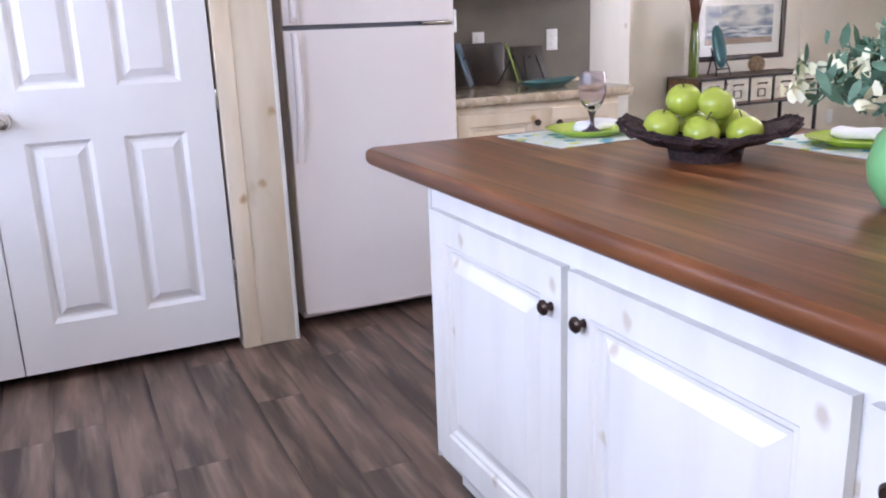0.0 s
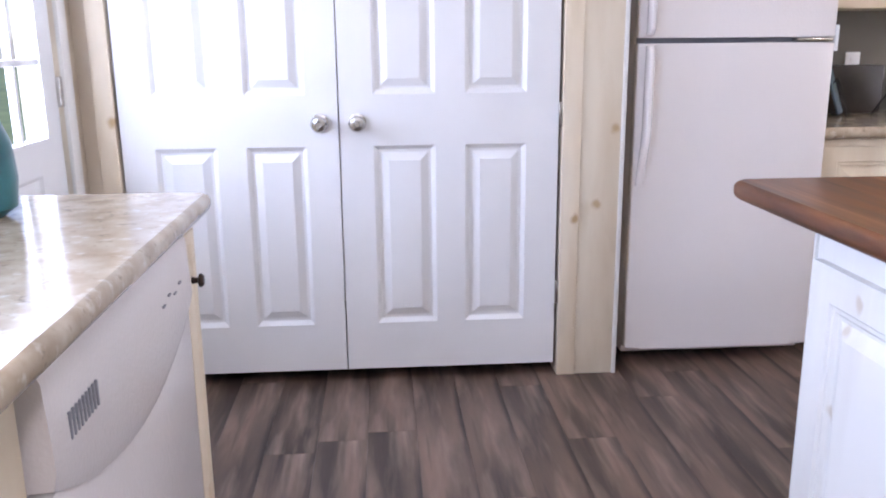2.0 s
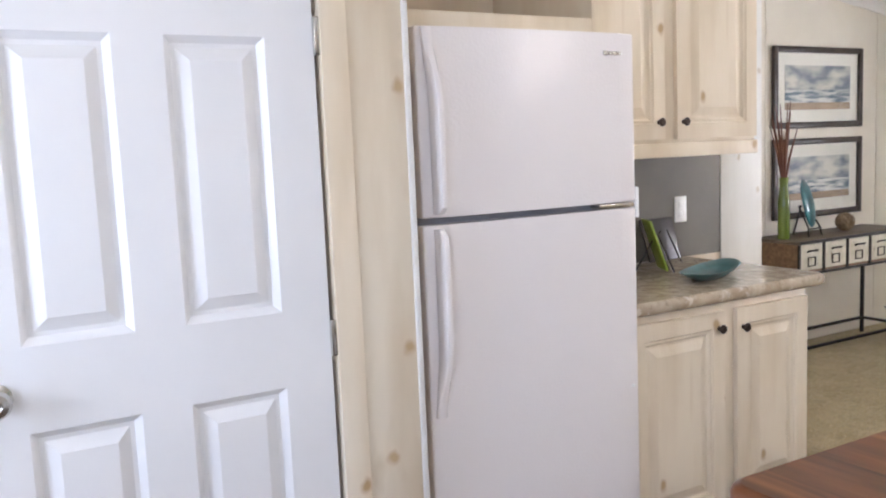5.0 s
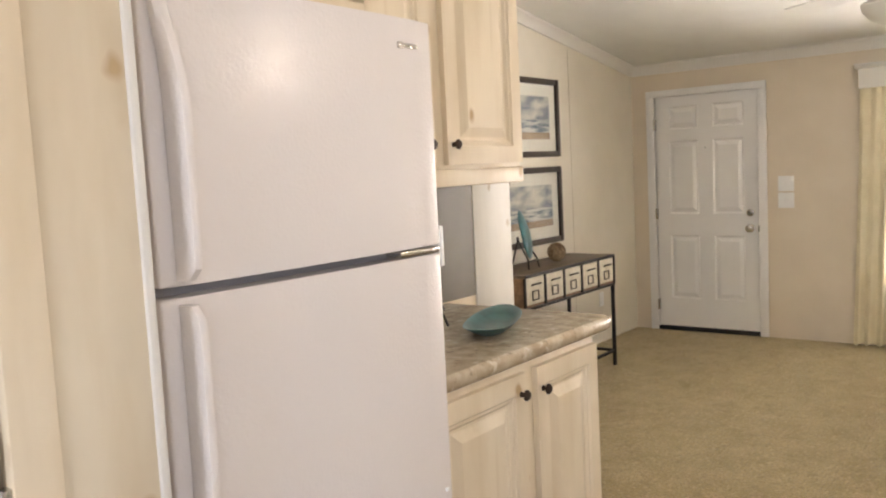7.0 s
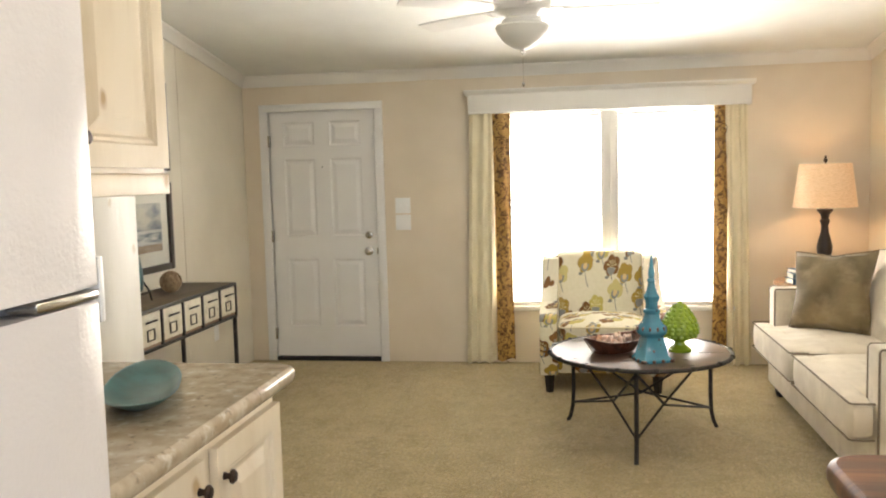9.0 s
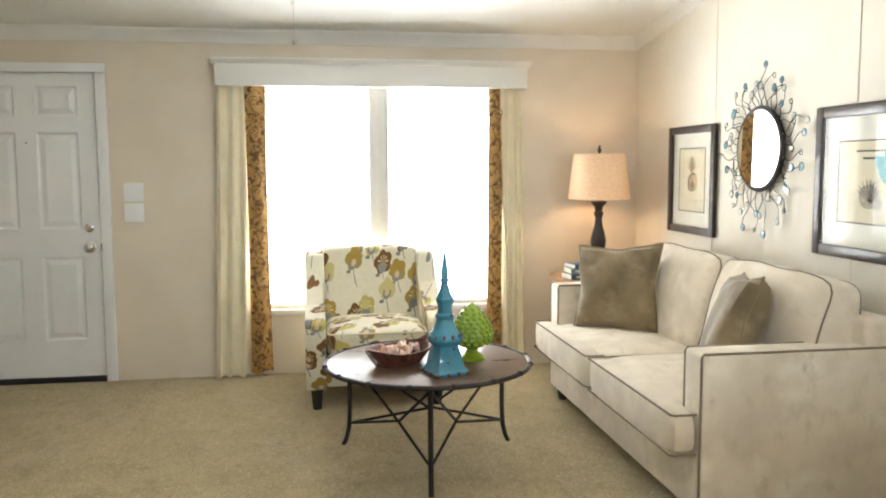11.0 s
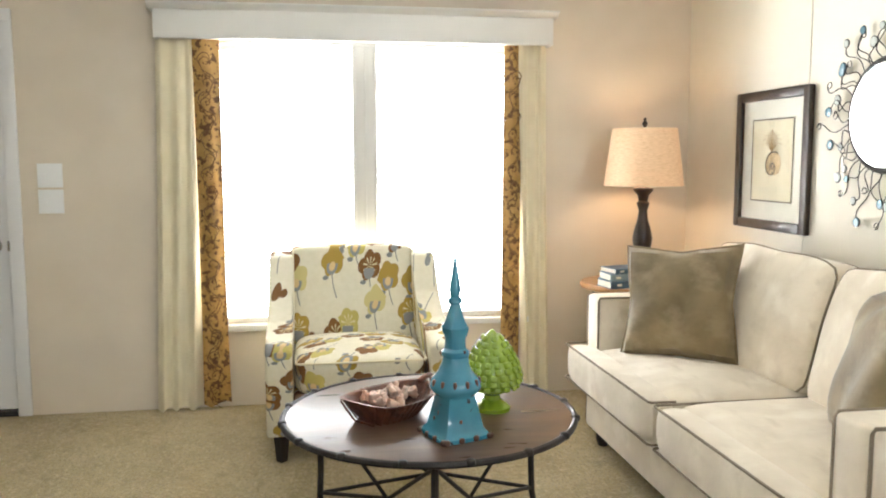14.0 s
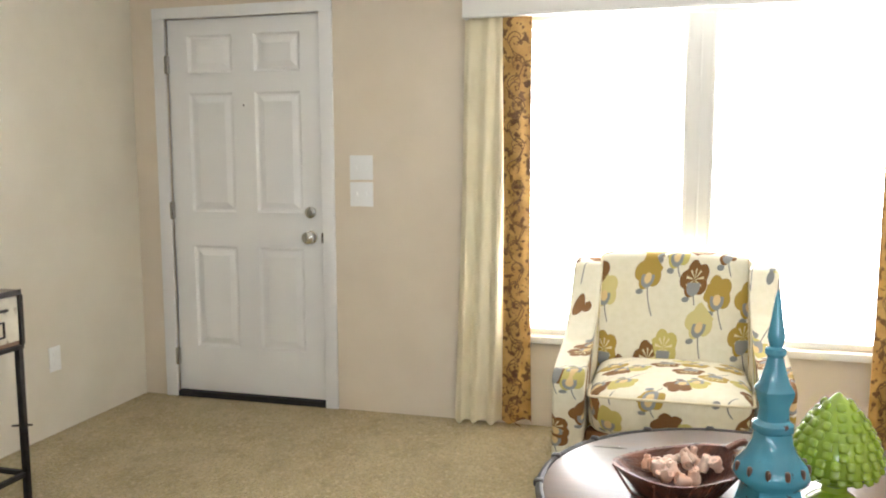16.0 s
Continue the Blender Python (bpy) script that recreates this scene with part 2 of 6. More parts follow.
M["teal_print"] = mat("teal_print", (.10, .42, .46), (.06, .30, .36), rough=.7, scale=30, bump=0)
teal = mat("teal_glaze", (.075, .31, .42), (.045, .21, .31), rough=.12, scale=8, bump=.08, bump_scale=25, coat=.5, fac=(.3, .7))
overlay(teal, noise_mask(30, detail=5), (.05, .03, .025), .66, .70)
M["teal"] = teal
M["teal_dish"] = mat("teal_dish_glaze", (.03, .175, .19), (.012, .07, .085), rough=.3, scale=12, bump=.05, coat=.15, fac=(.3, .7))
M["lime"] = mat("lime_glaze", (.30, .42, .03), (.20, .31, .015), rough=.12, scale=10, bump=.03, coat=.6, fac=(.3, .7))
M["lime_plate"] = mat("lime_plate", (.46, .66, .03), (.42, .61, .025), rough=.2, bump=0, coat=.3)
M["apple"] = mat("green_apple", (.42, .49, .06), (.34, .42, .035), rough=.25, scale=9, bump=.02, coat=.3, fac=(.3, .7))
M["basket"] = mat("dark_twig", (.035, .014, .012), (.018, .008, .007), rough=.8, scale=40, bump=1, bump_scale=90, dist=.01)
M["mint"] = mat("mint_vase", (.22, .56, .22), (.19, .50, .19), rough=.3, bump=0, coat=.3)
M["leaf"] = mat("dusty_leaf", (.10, .19, .12), (.06, .12, .07), rough=.6, scale=20, island=.3)
M["petal"] = mat("cream_petal", (.82, .82, .62), (.74, .72, .45), rough=.6, scale=30, island=.08)
M["glass"] = mat("clear_glass", (.97, .98, .97), (.96, .97, .96), rough=.01, trans=1, bump=0)
M["smoke"] = mat("smoke_glass", (.80, .75, .78), (.78, .73, .76), rough=.02, trans=1, bump=0)
M["smoke_dark"] = mat("smoke_glass_dark", (.05, .03, .045), (.035, .02, .03), rough=.08, coat=.5, bump=0)
M["mirror"] = mat("mirror_silver", (.92, .92, .92), (.91, .91, .91), rough=.01, metal=1, bump=0)
M["bead_blue"] = mat("bead_blue", (.16, .30, .36), (.1, .2, .26), rough=.1, coat=.6, bump=0)
M["bead_clear"] = mat("bead_clear", (.62, .64, .60), (.55, .57, .52), rough=.08, coat=.6, bump=0)
M["shade"] = mat("linen_shade", (.70, .55, .38), (.56, .42, .27), rough=.85, scale=40, stretch=(1, 1, 6), bump=.5, bump_scale=150, trans=0)
shade_b = M["shade"].node_tree.nodes["Principled BSDF"]
shade_b.inputs["Emission Color"].default_value = (1, .50, .20, 1)
shade_b.inputs["Emission Strength"].default_value = 0.22
M["book_blue"] = mat("book_blue", (.07, .13, .19), (.05, .09, .14), rough=.6)
M["book_teal"] = mat("book_teal", (.22, .29, .33), (.16, .22, .26), rough=.6)
M["paper"] = mat("book_pages", (.76, .72, .62), (.6, .56, .46), rough=.9, scale=6, stretch=(1, 1, 60), bump=0)
M["drawer"] = mat("drawer_distressed", (.66, .62, .50), (.50, .45, .33), rough=.6, scale=9, fac=(.3, .6))
overlay(M["drawer"], noise_mask(14, (3, 1, 1), 5), (.20, .14, .08), .62, .7)
M["console_wood"] = mat("console_board", (.26, .15, .075), (.13, .07, .035), rough=.5, scale=5, stretch=(1.5, 9, 9), fac=(.3, .7))
M["console_top"] = mat("console_top", (.17, .125, .085), (.095, .07, .05), rough=.5, scale=4, stretch=(1, 8, 8), fac=(.3, .7))
M["wicker"] = mat("wicker_ball", (.36, .26, .15), (.2, .13, .07), rough=.8, scale=40, bump=.6)
M["blade"] = mat("fan_blade", (.80, .79, .75), (.77, .76, .72), rough=.4, bump=0)
M["frost"] = mat("frosted_glass", (.80, .80, .76), (.77, .77, .73), rough=.45, bump=0)
M["slat"] = mat("blind_slat", (.88, .88, .88), (.86, .86, .86), rough=.5, bump=0)
M["shells"] = mat("sea_shells", (.80, .66, .56), (.62, .34, .22), rough=.5, scale=12, island=.3)
M["redwood"] = mat("red_brown_wood", (.20, .068, .034), (.07, .022, .013), rough=.4, scale=9, stretch=(1, 7, 3), fac=(.35, .65), bump=.8, bump_scale=40, dist=.006)
M["linen"] = mat("blue_pattern_linen", (.70, .74, .68), (.62, .68, .62), rough=.9, bump=.3, bump_scale=300)
overlay(M["linen"], spot_mask(17), (.14, .38, .52), .34, .30)
overlay(M["linen"], spot_mask(13, shift=7), (.55, .62, .12), .26, .22)
M["napkin"] = mat("white_napkin", (.84, .84, .84), (.8, .8, .8), rough=.9)
M["paint_sky"] = mat("seascape_sky", (.62, .60, .50), (.16, .19, .22), rough=.5, scale=5, stretch=(1, 1, 2.4), bump=0, detail=5, fac=(.38, .62))
M["paint_sea"] = mat("seascape_sea", (.62, .62, .56), (.10, .15, .18), rough=.5, scale=7, stretch=(1, 1, 7), bump=0, detail=5, fac=(.4, .6))
M["paint_sand"] = mat("seascape_sand", (.42, .31, .19), (.28, .20, .12), rough=.5, scale=7, stretch=(1, 1, 3), bump=0)
M["ground"] = mat("grass", (.13, .17, .06), (.08, .11, .04), rough=.95, scale=.6, bump=.4)
M["brown_leaf"] = mat("dry_reed", (.16, .06, .025), (.09, .03, .015), rough=.7)
M["green_glass"] = mat("green_bottle", (.16, .22, .03), (.11, .16, .02), rough=.15, coat=.5, bump=0)
M["card_blue"] = mat("card_blue", (.10, .16, .22), (.06, .09, .12), rough=.4, scale=14, bump=0)
M["card_lime"] = mat("card_lime", (.42, .55, .08), (.34, .46, .06), rough=.4, scale=14, bump=0)
M["dark_tray"] = mat("dark_stand", (.04, .028, .02), (.025, .018, .014), rough=.35, scale=9)

# upholstery of the armchair: flower heads on cream
fl = mat("flower_fabric", (.76, .71, .56), (.72, .67, .51), rough=.85, scale=40, bump=.2, bump_scale=200)


def flower_print(m):
    """Printed flower heads on stems: one in each cell of a plane laid over the upholstery."""
    n, l = m.node_tree.nodes, m.node_tree.links
    b = n["Principled BSDF"]

    def mth(op, a, c=None, d=None):
        q = n.new("ShaderNodeMath")
        q.operation = op
        for i, v in enumerate((a, c, d)):
            if v is None:
                continue
            if isinstance(v, (int, float)):
                q.inputs[i].default_value = v
            else:
                l.new(v, q.inputs[i])
        return q.outputs[0]

    def mix(fac, col_a, col_b):
        q = n.new("ShaderNodeMix")
        q.data_type = "RGBA"
        l.new(fac, q.inputs[0])
        for sock, v in ((q.inputs[6], col_a), (q.inputs[7], col_b)):
            if isinstance(v, tuple):
                sock.default_value = rgb(v)
            else:
                l.new(v, sock)
        return q.outputs[2]
    tc, sp = n.new("ShaderNodeTexCoord"), n.new("ShaderNodeSeparateXYZ")
    l.new(tc.outputs["Object"], sp.inputs[0])
    u = mth("ADD", sp.outputs[1], mth("MULTIPLY", sp.outputs[0], .35))
    v = mth("SUBTRACT", sp.outputs[2], sp.outputs[0])
    cb = n.new("ShaderNodeCombineXYZ")
    l.new(mth("MULTIPLY", u, 7.6), cb.inputs[0])
    l.new(mth("MULTIPLY", v, 7.6), cb.inputs[1])
    vo = n.new("ShaderNodeTexVoronoi")
    vo.voronoi_dimensions = "2D"
    vo.inputs["Scale"].default_value, vo.inputs["Randomness"].default_value = 1.0, .85
    l.new(cb.outputs[0], vo.inputs["Vector"])
    df = n.new("ShaderNodeVectorMath")
    df.operation = "SUBTRACT"
    l.new(cb.outputs[0], df.inputs[0])
    l.new(vo.outputs["Position"], df.inputs[1])
    ds = n.new("ShaderNodeSeparateXYZ")
    l.new(df.outputs[0], ds.inputs[0])
    sc = n.new("ShaderNodeSeparateColor")
    l.new(vo.outputs["Color"], sc.inputs[0])
    lean = mth("MULTIPLY", mth("SUBTRACT", sc.outputs[1], .5), .4)
    x = mth("ADD", ds.outputs[0], mth("MULTIPLY", ds.outputs[1], lean))
    y = mth("SUBTRACT", ds.outputs[1], .08)
    r = mth("SQRT", mth("ADD", mth("MULTIPLY", x, x), mth("MULTIPLY", mth("MULTIPLY", y, y), 1.5)))
    th = mth("ARCTAN2", y, x)
    lobes = mth("ABSOLUTE", mth("COSINE", mth("MULTIPLY", th, 2.5)))
    edge = mth("ADD", .35, mth("MULTIPLY", lobes, .10))
    head = mth("LESS_THAN", r, edge)
    lower = mth("LESS_THAN", y, -.06)
    cup_r = mth("SQRT", mth("ADD", mth("MULTIPLY", x, x), mth("MULTIPLY", mth("ADD", y, .13), mth("ADD", y, .13))))
    cup = mth("LESS_THAN", cup_r, .20)
    heart = mth("LESS_THAN", cup_r, .11)
    ribs = mth("MULTIPLY", mth("GREATER_THAN", mth("SINE", mth("MULTIPLY", th, 9.0)), .55), mth("LESS_THAN", r, .26))
    ribs = mth("MULTIPLY", ribs, mth("GREATER_THAN", sc.outputs[2], .45))
    stem = mth("MULTIPLY", mth("LESS_THAN", mth("ABSOLUTE", mth("ADD", x, mth("MULTIPLY", mth("MULTIPLY", y, y), .5))), .018), mth("LESS_THAN", y, -.1))
    lx, ly = mth("SUBTRACT", x, .17), mth("ADD", y, .40)
    leafm = mth("LESS_THAN", mth("ADD", mth("MULTIPLY", mth("MULTIPLY", lx, lx), 1.0), mth("MULTIPLY", mth("MULTIPLY", ly, ly), 4.0)), .012)
    rp = n.new("ShaderNodeValToRGB")
    rp.color_ramp.interpolation = "CONSTANT"
    e = rp.color_ramp.elements
    e[0].position, e[0].color = 0, (.20, .092, .024, 1)
    e[1].position, e[1].color = .30, (.40, .27, .05, 1)
    for pos, col in ((.66, (.52, .44, .13, 1)), (.89, (.60, .52, .22, 1))):
        q = e.new(pos)
        q.color = col
    l.new(sc.outputs[0], rp.inputs[0])
    base = b.inputs["Base Color"].links[0].from_socket
    out = mix(stem, base, (.20, .20, .185))
    out = mix(leafm, out, (.23, .235, .22))
    out = mix(head, out, rp.outputs[0])
    out = mix(ribs, out, (.70, .62, .36))
    cupm = mth("MULTIPLY", cup, lower)
    out = mix(cupm, out, (.26, .265, .25))
    out = mix(mth("MULTIPLY", heart, mth("LESS_THAN", sc.outputs[2], .5)), out, (.68, .50, .24))
    l.new(out, b.inputs["Base Color"])


flower_print(fl)
M["flower"] = fl


# ---- mesh helpers ----
def box(bm, x0, x1, y0, y1, z0, z1, bevel=0.0, seg=2):
    r = bmesh.ops.create_cube(bm, size=1)
    vs = r["verts"]
    for v in vs:
        v.co = Vector(((x0 + x1) / 2 + v.co.x * (x1 - x0), (y0 + y1) / 2 + v.co.y * (y1 - y0), (z0 + z1) / 2 + v.co.z * (z1 - z0)))
    if bevel:
        es = list({e for v in vs for e in v.link_edges})
        bmesh.ops.bevel(bm, geom=es, offset=bevel, segments=seg, affect="EDGES", profile=0.5)
    return bm


def B(x0, x1, y0, y1, z0, z1, bevel=0.0, seg=2):
    return box(bmesh.new(), x0, x1, y0, y1, z0, z1, bevel, seg)


def lathe(bm, prof, seg=24, c=(0, 0, 0), cap=True):
    rings = []
    for r, z in prof:
        rings.append([bm.verts.new((c[0] + r * math.cos(2 * math.pi * i / seg), c[1] + r * math.sin(2 * math.pi * i / seg), c[2] + z)) for i in range(seg)])
    for a, b in zip(rings, rings[1:]):
        for i in range(seg):
            bm.faces.new((a[i], a[(i + 1) % seg], b[(i + 1) % seg], b[i]))
    if cap:
        bm.faces.new(rings[0][::-1])
        bm.faces.new(rings[-1])
    return bm


def tube(bm, pts, r, seg=8, closed=False):
    pts = [Vector(p) for p in pts]
    n = len(pts)
    rings = []
    ref = None
    for i, p in enumerate(pts):
        a = pts[(i - 1) % n] if closed or i > 0 else p
        b = pts[(i + 1) % n] if closed or i < n - 1 else p
        d = (b - a).normalized()
        if ref is None:
            ref = Vector((0, 0, 1)) if abs(d.z) < 0.9 else Vector((1, 0, 0))
        u = d.cross(ref).normalized()
        w = u.cross(d).normalized()
        ref = w
        rr = r[i] if isinstance(r, (list, tuple)) else r
        rings.append([bm.verts.new(p + rr * (math.cos(2 * math.pi * k / seg) * u + math.sin(2 * math.pi * k / seg) * w)) for k in range(seg)])
    for i in range(n if closed else n - 1):
        a, b = rings[i], rings[(i + 1) % n]
        for k in range(seg):
            bm.faces.new((a[k], a[(k + 1) % seg], b[(k + 1) % seg], b[k]))
    if not closed:
        bm.faces.new(rings[0][::-1])
        bm.faces.new(rings[-1])
    return bm


def blob(bm, c, s, k=4.0, n=8, fn=None, m=None):
    """A rounded block: cube grid pushed onto a superellipsoid with half sizes s."""
    seen = {}

    def vert(p):
        key = tuple(round(q, 5) for q in p)
        if key not in seen:
            q = Vector(p)
            L = (abs(q.x) ** k + abs(q.y) ** k + abs(q.z) ** k) ** (1 / k)
            q = q / L
            w = Vector((q.x * s[0], q.y * s[1], q.z * s[2]))
            if fn:
                w = fn(q, w)
            if m:
                w = m @ w
            seen[key] = bm.verts.new(Vector(c) + w)
        return seen[key]
    g = [math.sin((-1 + 2 * i / n) * math.pi / 2 * .92) / math.sin(math.pi / 2 * .92) for i in range(n + 1)]
    for ax in range(3):
        for sg in (-1, 1):
            for i in range(n):
                for j in range(n):
                    q = []
                    for a, b in ((i, j), (i + 1, j), (i + 1, j + 1), (i, j + 1)):
                        p = [0, 0, 0]
                        p[ax], p[(ax + 1) % 3], p[(ax + 2) % 3] = sg, g[a], g[b]
                        q.append(vert(p))
                    bm.faces.new(q if sg > 0 else q[::-1])
    return bm


def prism(bm, pts, axis, a0, a1, bevel=0.0, seg=2):
    """An outline in two coordinates, extruded along axis (x, y or z)."""
    def at(p, h):
        return {"x": (h, p[0], p[1]), "y": (p[0], h, p[1]), "z": (p[0], p[1], h)}[axis]
    a = [bm.verts.new(at(p, a0)) for p in pts]
    b = [bm.verts.new(at(p, a1)) for p in pts]
    n = len(pts)
    fs = [bm.faces.new(a[::-1]), bm.faces.new(b)]
    for i in range(n):
        fs.append(bm.faces.new((a[i], a[(i + 1) % n], b[(i + 1) % n], b[i])))
    if bevel:
        bmesh.ops.bevel(bm, geom=list({e for f in fs for e in f.edges}), offset=bevel, segments=seg, affect="EDGES", profile=0.5)
    return bm


def mesh_ob(name, bm, material, smooth=True):
    bmesh.ops.recalc_face_normals(bm, faces=bm.faces[:])
    me = bpy.data.meshes.new(name)
    bm.to_mesh(me)
    bm.free()
    me.materials.append(material)
    if smooth:
        for p in me.polygons:
            p.use_smooth = True
        me.set_sharp_from_angle(angle=radians(38))
    return new(name, me)


def part(name, bm, material, parent, label="", m=None):
    ob = mesh_ob(name, bm, material)
    ob.parent = parent
    if name in ("door_leaf", "cabinet_door", "lower_panel"):
        for p in ob.data.polygons:
            p.use_smooth = False
    if m is not None:
        ob.matrix_basis = m
    if label:
        ob["label"] = label
    return ob


def thing(name, label, category, m=None, group="", bm=None, material=None, kind=""):
    ob = mesh_ob(name, bm, material) if bm is not None else new(name)
    if m is not None:
        ob.matrix_basis = m
    return tagged(ob, label, category, group, kind)


def struct(name, bm, material, label="", category=""):
    return tagged(mesh_ob(name, bm, material), label, category, kind="structure")


def panel_leaf(w, h, t, cols, rows, d=0.008, steps=((0, 0), (.012, 1), (.022, 1), (.05, .25))):
    """A moulded leaf: x 0..w, z 0..h, front at y=0 facing -y, back at y=t. cols and rows: panel spans."""
    bm = bmesh.new()
    xs = [0] + [v for c in cols for v in c] + [w]
    zs = [0] + [v for r in rows for v in r] + [h]

    def quad(p):
        bm.faces.new([bm.verts.new(v) for v in p])
    for i in range(len(xs) - 1):
        for j in range(len(zs) - 1):
            x0, x1, z0, z1 = xs[i], xs[i + 1], zs[j], zs[j + 1]
            if i % 2 and j % 2:
                rects = [((x0 + s, x1 - s, z0 + s, z1 - s), d * q) for s, q in steps]
                for (ra, ya), (rb, yb) in zip(rects, rects[1:]):
                    A = [(ra[0], ya, ra[2]), (ra[1], ya, ra[2]), (ra[1], ya, ra[3]), (ra[0], ya, ra[3])]
                    C = [(rb[0], yb, rb[2]), (rb[1], yb, rb[2]), (rb[1], yb, rb[3]), (rb[0], yb, rb[3])]
                    for q in range(4):
                        quad((A[q], A[(q + 1) % 4], C[(q + 1) % 4], C[q]))
                r, y = rects[-1]
                quad([(r[0], y, r[2]), (r[1], y, r[2]), (r[1], y, r[3]), (r[0], y, r[3])])
            else:
                quad([(x0, 0, z0), (x1, 0, z0), (x1, 0, z1), (x0, 0, z1)])
    for p in ([(0, 0, 0), (0, t, 0), (0, t, h), (0, 0, h)], [(w, 0, 0), (w, t, 0), (w, t, h), (w, 0, h)],
              [(0, 0, h), (w, 0, h), (w, t, h), (0, t, h)], [(0, 0, 0), (w, 0, 0), (w, t, 0), (0, t, 0)],
              [(0, t, 0), (w, t, 0), (w, t, h), (0, t, h)]):
        quad(p)
    bmesh.ops.remove_doubles(bm, verts=bm.verts[:], dist=0.0002)
    return bm


def knob_bm(r=0.016, l=0.028):
    """A knob whose stem starts at the origin and points to -y."""
    bm = lathe(bmesh.new(), [(r * .55, 0), (r * .42, l * .3), (r * .45, l * .5), (r, l * .62), (r * 1.02, l * .78), (r * .7, l * .97), (r * .2, l)], 16)
    bmesh.ops.rotate(bm, verts=bm.verts[:], cent=(0, 0, 0), matrix=Matrix.Rotation(radians(90), 3, "X"))
    return bm


# ---- structure ----
XE, YN, YS, XW = 7.56, 6.235, 1.58, -0.47          # window wall, picture wall, sofa wall, kitchen door wall
YB, YK0 = 5.12, -1.6                                # cabinet back wall, far kitchen end
RIDGE, ZR, ZE, SL = 2.6, 2.99, 2.25, 0.15


def ceil_z(x):
    return ZE + SL * (XE - x) if x > RIDGE else ZE + SL * (XE - RIDGE) - SL * (RIDGE - x)


def wall_with_hole(axis, a0, a1, u0, u1, z1, holes):
    """A wall slab between a0 and a1 along its normal, from u0 to u1 and z 0 to z1, with rectangular holes (u0,u1,z0,z1)."""
    bm = bmesh.new()
    us = sorted({u0, u1, *[h[0] for h in holes], *[h[1] for h in holes]})
    for p, q in zip(us, us[1:]):
        zs, hs = [0, z1], [h for h in holes if h[0] <= p and h[1] >= q]
        cuts = [(0, z1)]
        for h in hs:
            cuts = [c for lo, hi in cuts for c in ((lo, min(hi, h[2])), (max(lo, h[3]), hi)) if c[1] - c[0] > 1e-4]
        for lo, hi in cuts:
            if axis == "x":
                box(bm, a0, a1, p, q, lo, hi)
            else:
                box(bm, p, q, a0, a1, lo, hi)
    return bm


FD = (5.15, 6.06, 0.0, 1.985)
struct("wall_east", wall_with_hole("x", XE, XE + 0.14, YS - .15, YN + .15, 2.35, [(WIN_Y0, WIN_Y1, WIN_Z0, WIN_Z1), FD]), M["wall_tan"],
       "tan vinyl-covered front wall with window and door", "wall")
struct("wall_north", B(3.84, XE + .14, YN, YN + .14, 0, 3.1), M["wall"], "pale cream vinyl-covered panel wall", "wall")
struct("wall_south", B(3.3, XE + .14, YS - .14, YS, 0, 3.1), M["wall"], "pale cream vinyl-covered panel wall", "wall")
struct("wall_kitchen_back", B(1.49, 3.84, YB, YB + .12, 0, 3.1), M["stain"], "whitewashed pine panel wall behind cabinets", "wall")
# Out of view; added to close the space behind the cabinet wall.
struct("wall_stub", B(3.70, 3.84, YB + .12, YN + .14, 0, 3.1), M["wall"], "unseen cream wall added to close the nook", "wall")
struct("backsplash", B(2.31, 3.56, YB - .006, YB, 0.94, 1.46), M["backsplash"], "dark taupe painted backsplash panel", "wall")
SD = (3.3, 4.13, 0.0, 2.0)
struct("wall_west", wall_with_hole("x", XW - .14, XW, YK0, 5.3, 3.0, [(KW_Y0, KW_Y1, KW_Z0, KW_Z1), SD]), M["wall_tan"], "tan kitchen wall with side door", "wall")
# The next two are guessed and out of view; they shut the room.
struct("wall_kitchen_south", B(XW - .14, 3.3, YK0 - .14, YK0, 0, 3.1), M["wall"], "unseen pale wall added to close the kitchen end", "wall")
struct("wall_dining", B(3.16, 3.3, YK0, YS, 0, 3.1), M["wall"], "unseen pale wall added to close the dining side", "wall")
struct("wall_pantry", wall_with_hole("y", 4.275, 4.36, XW, 1.32, 3.0, [(-0.345, 1.255, 0, 2.02)]), M["wall_tan"], "tan wall round pantry", "wall")
# Unseen slab, added so that outside light can't leak past the pantry doors.
struct("wall_pantry_back", B(XW - .14, 1.49, 5.3, 5.4, 0, 3.0), M["wall"], "unseen wall added to keep outside light out of pantry", "wall")
struct("wall_pantry_side", B(1.325, 1.49, 4.36, 5.3, 0, 3.0), M["stain"], "whitewashed pine partition", "wall")
bm = bmesh.new()
prism(bm, [(XW - .2, ceil_z(XW - .2)), (RIDGE, ceil_z(RIDGE)), (XE + .14, ceil_z(XE + .14)), (XE + .14, ceil_z(XE) + .2), (RIDGE, 3.3), (XW - .2, 3.0)], "y", YK0 - .14, YN + .14)
struct("ceiling", bm, M["ceiling"], "white textured sloped ceiling", "ceiling")
struct("floor_base", B(XW - .14, 3.2, YK0 - .14, 5.3, -.1, -.008), M["darkgap"], "dark underlay below planks", "floor")
struct("carpet", B(3.2, XE + .14, YK0 - .14, YN + .14, -.1, 0), M["carpet"], "beige-olive cut-pile carpet", "carpet")
struct("ground", B(-60, 90, -80, 80, -.7, -.6), M["ground"], "grass outside", "ground")

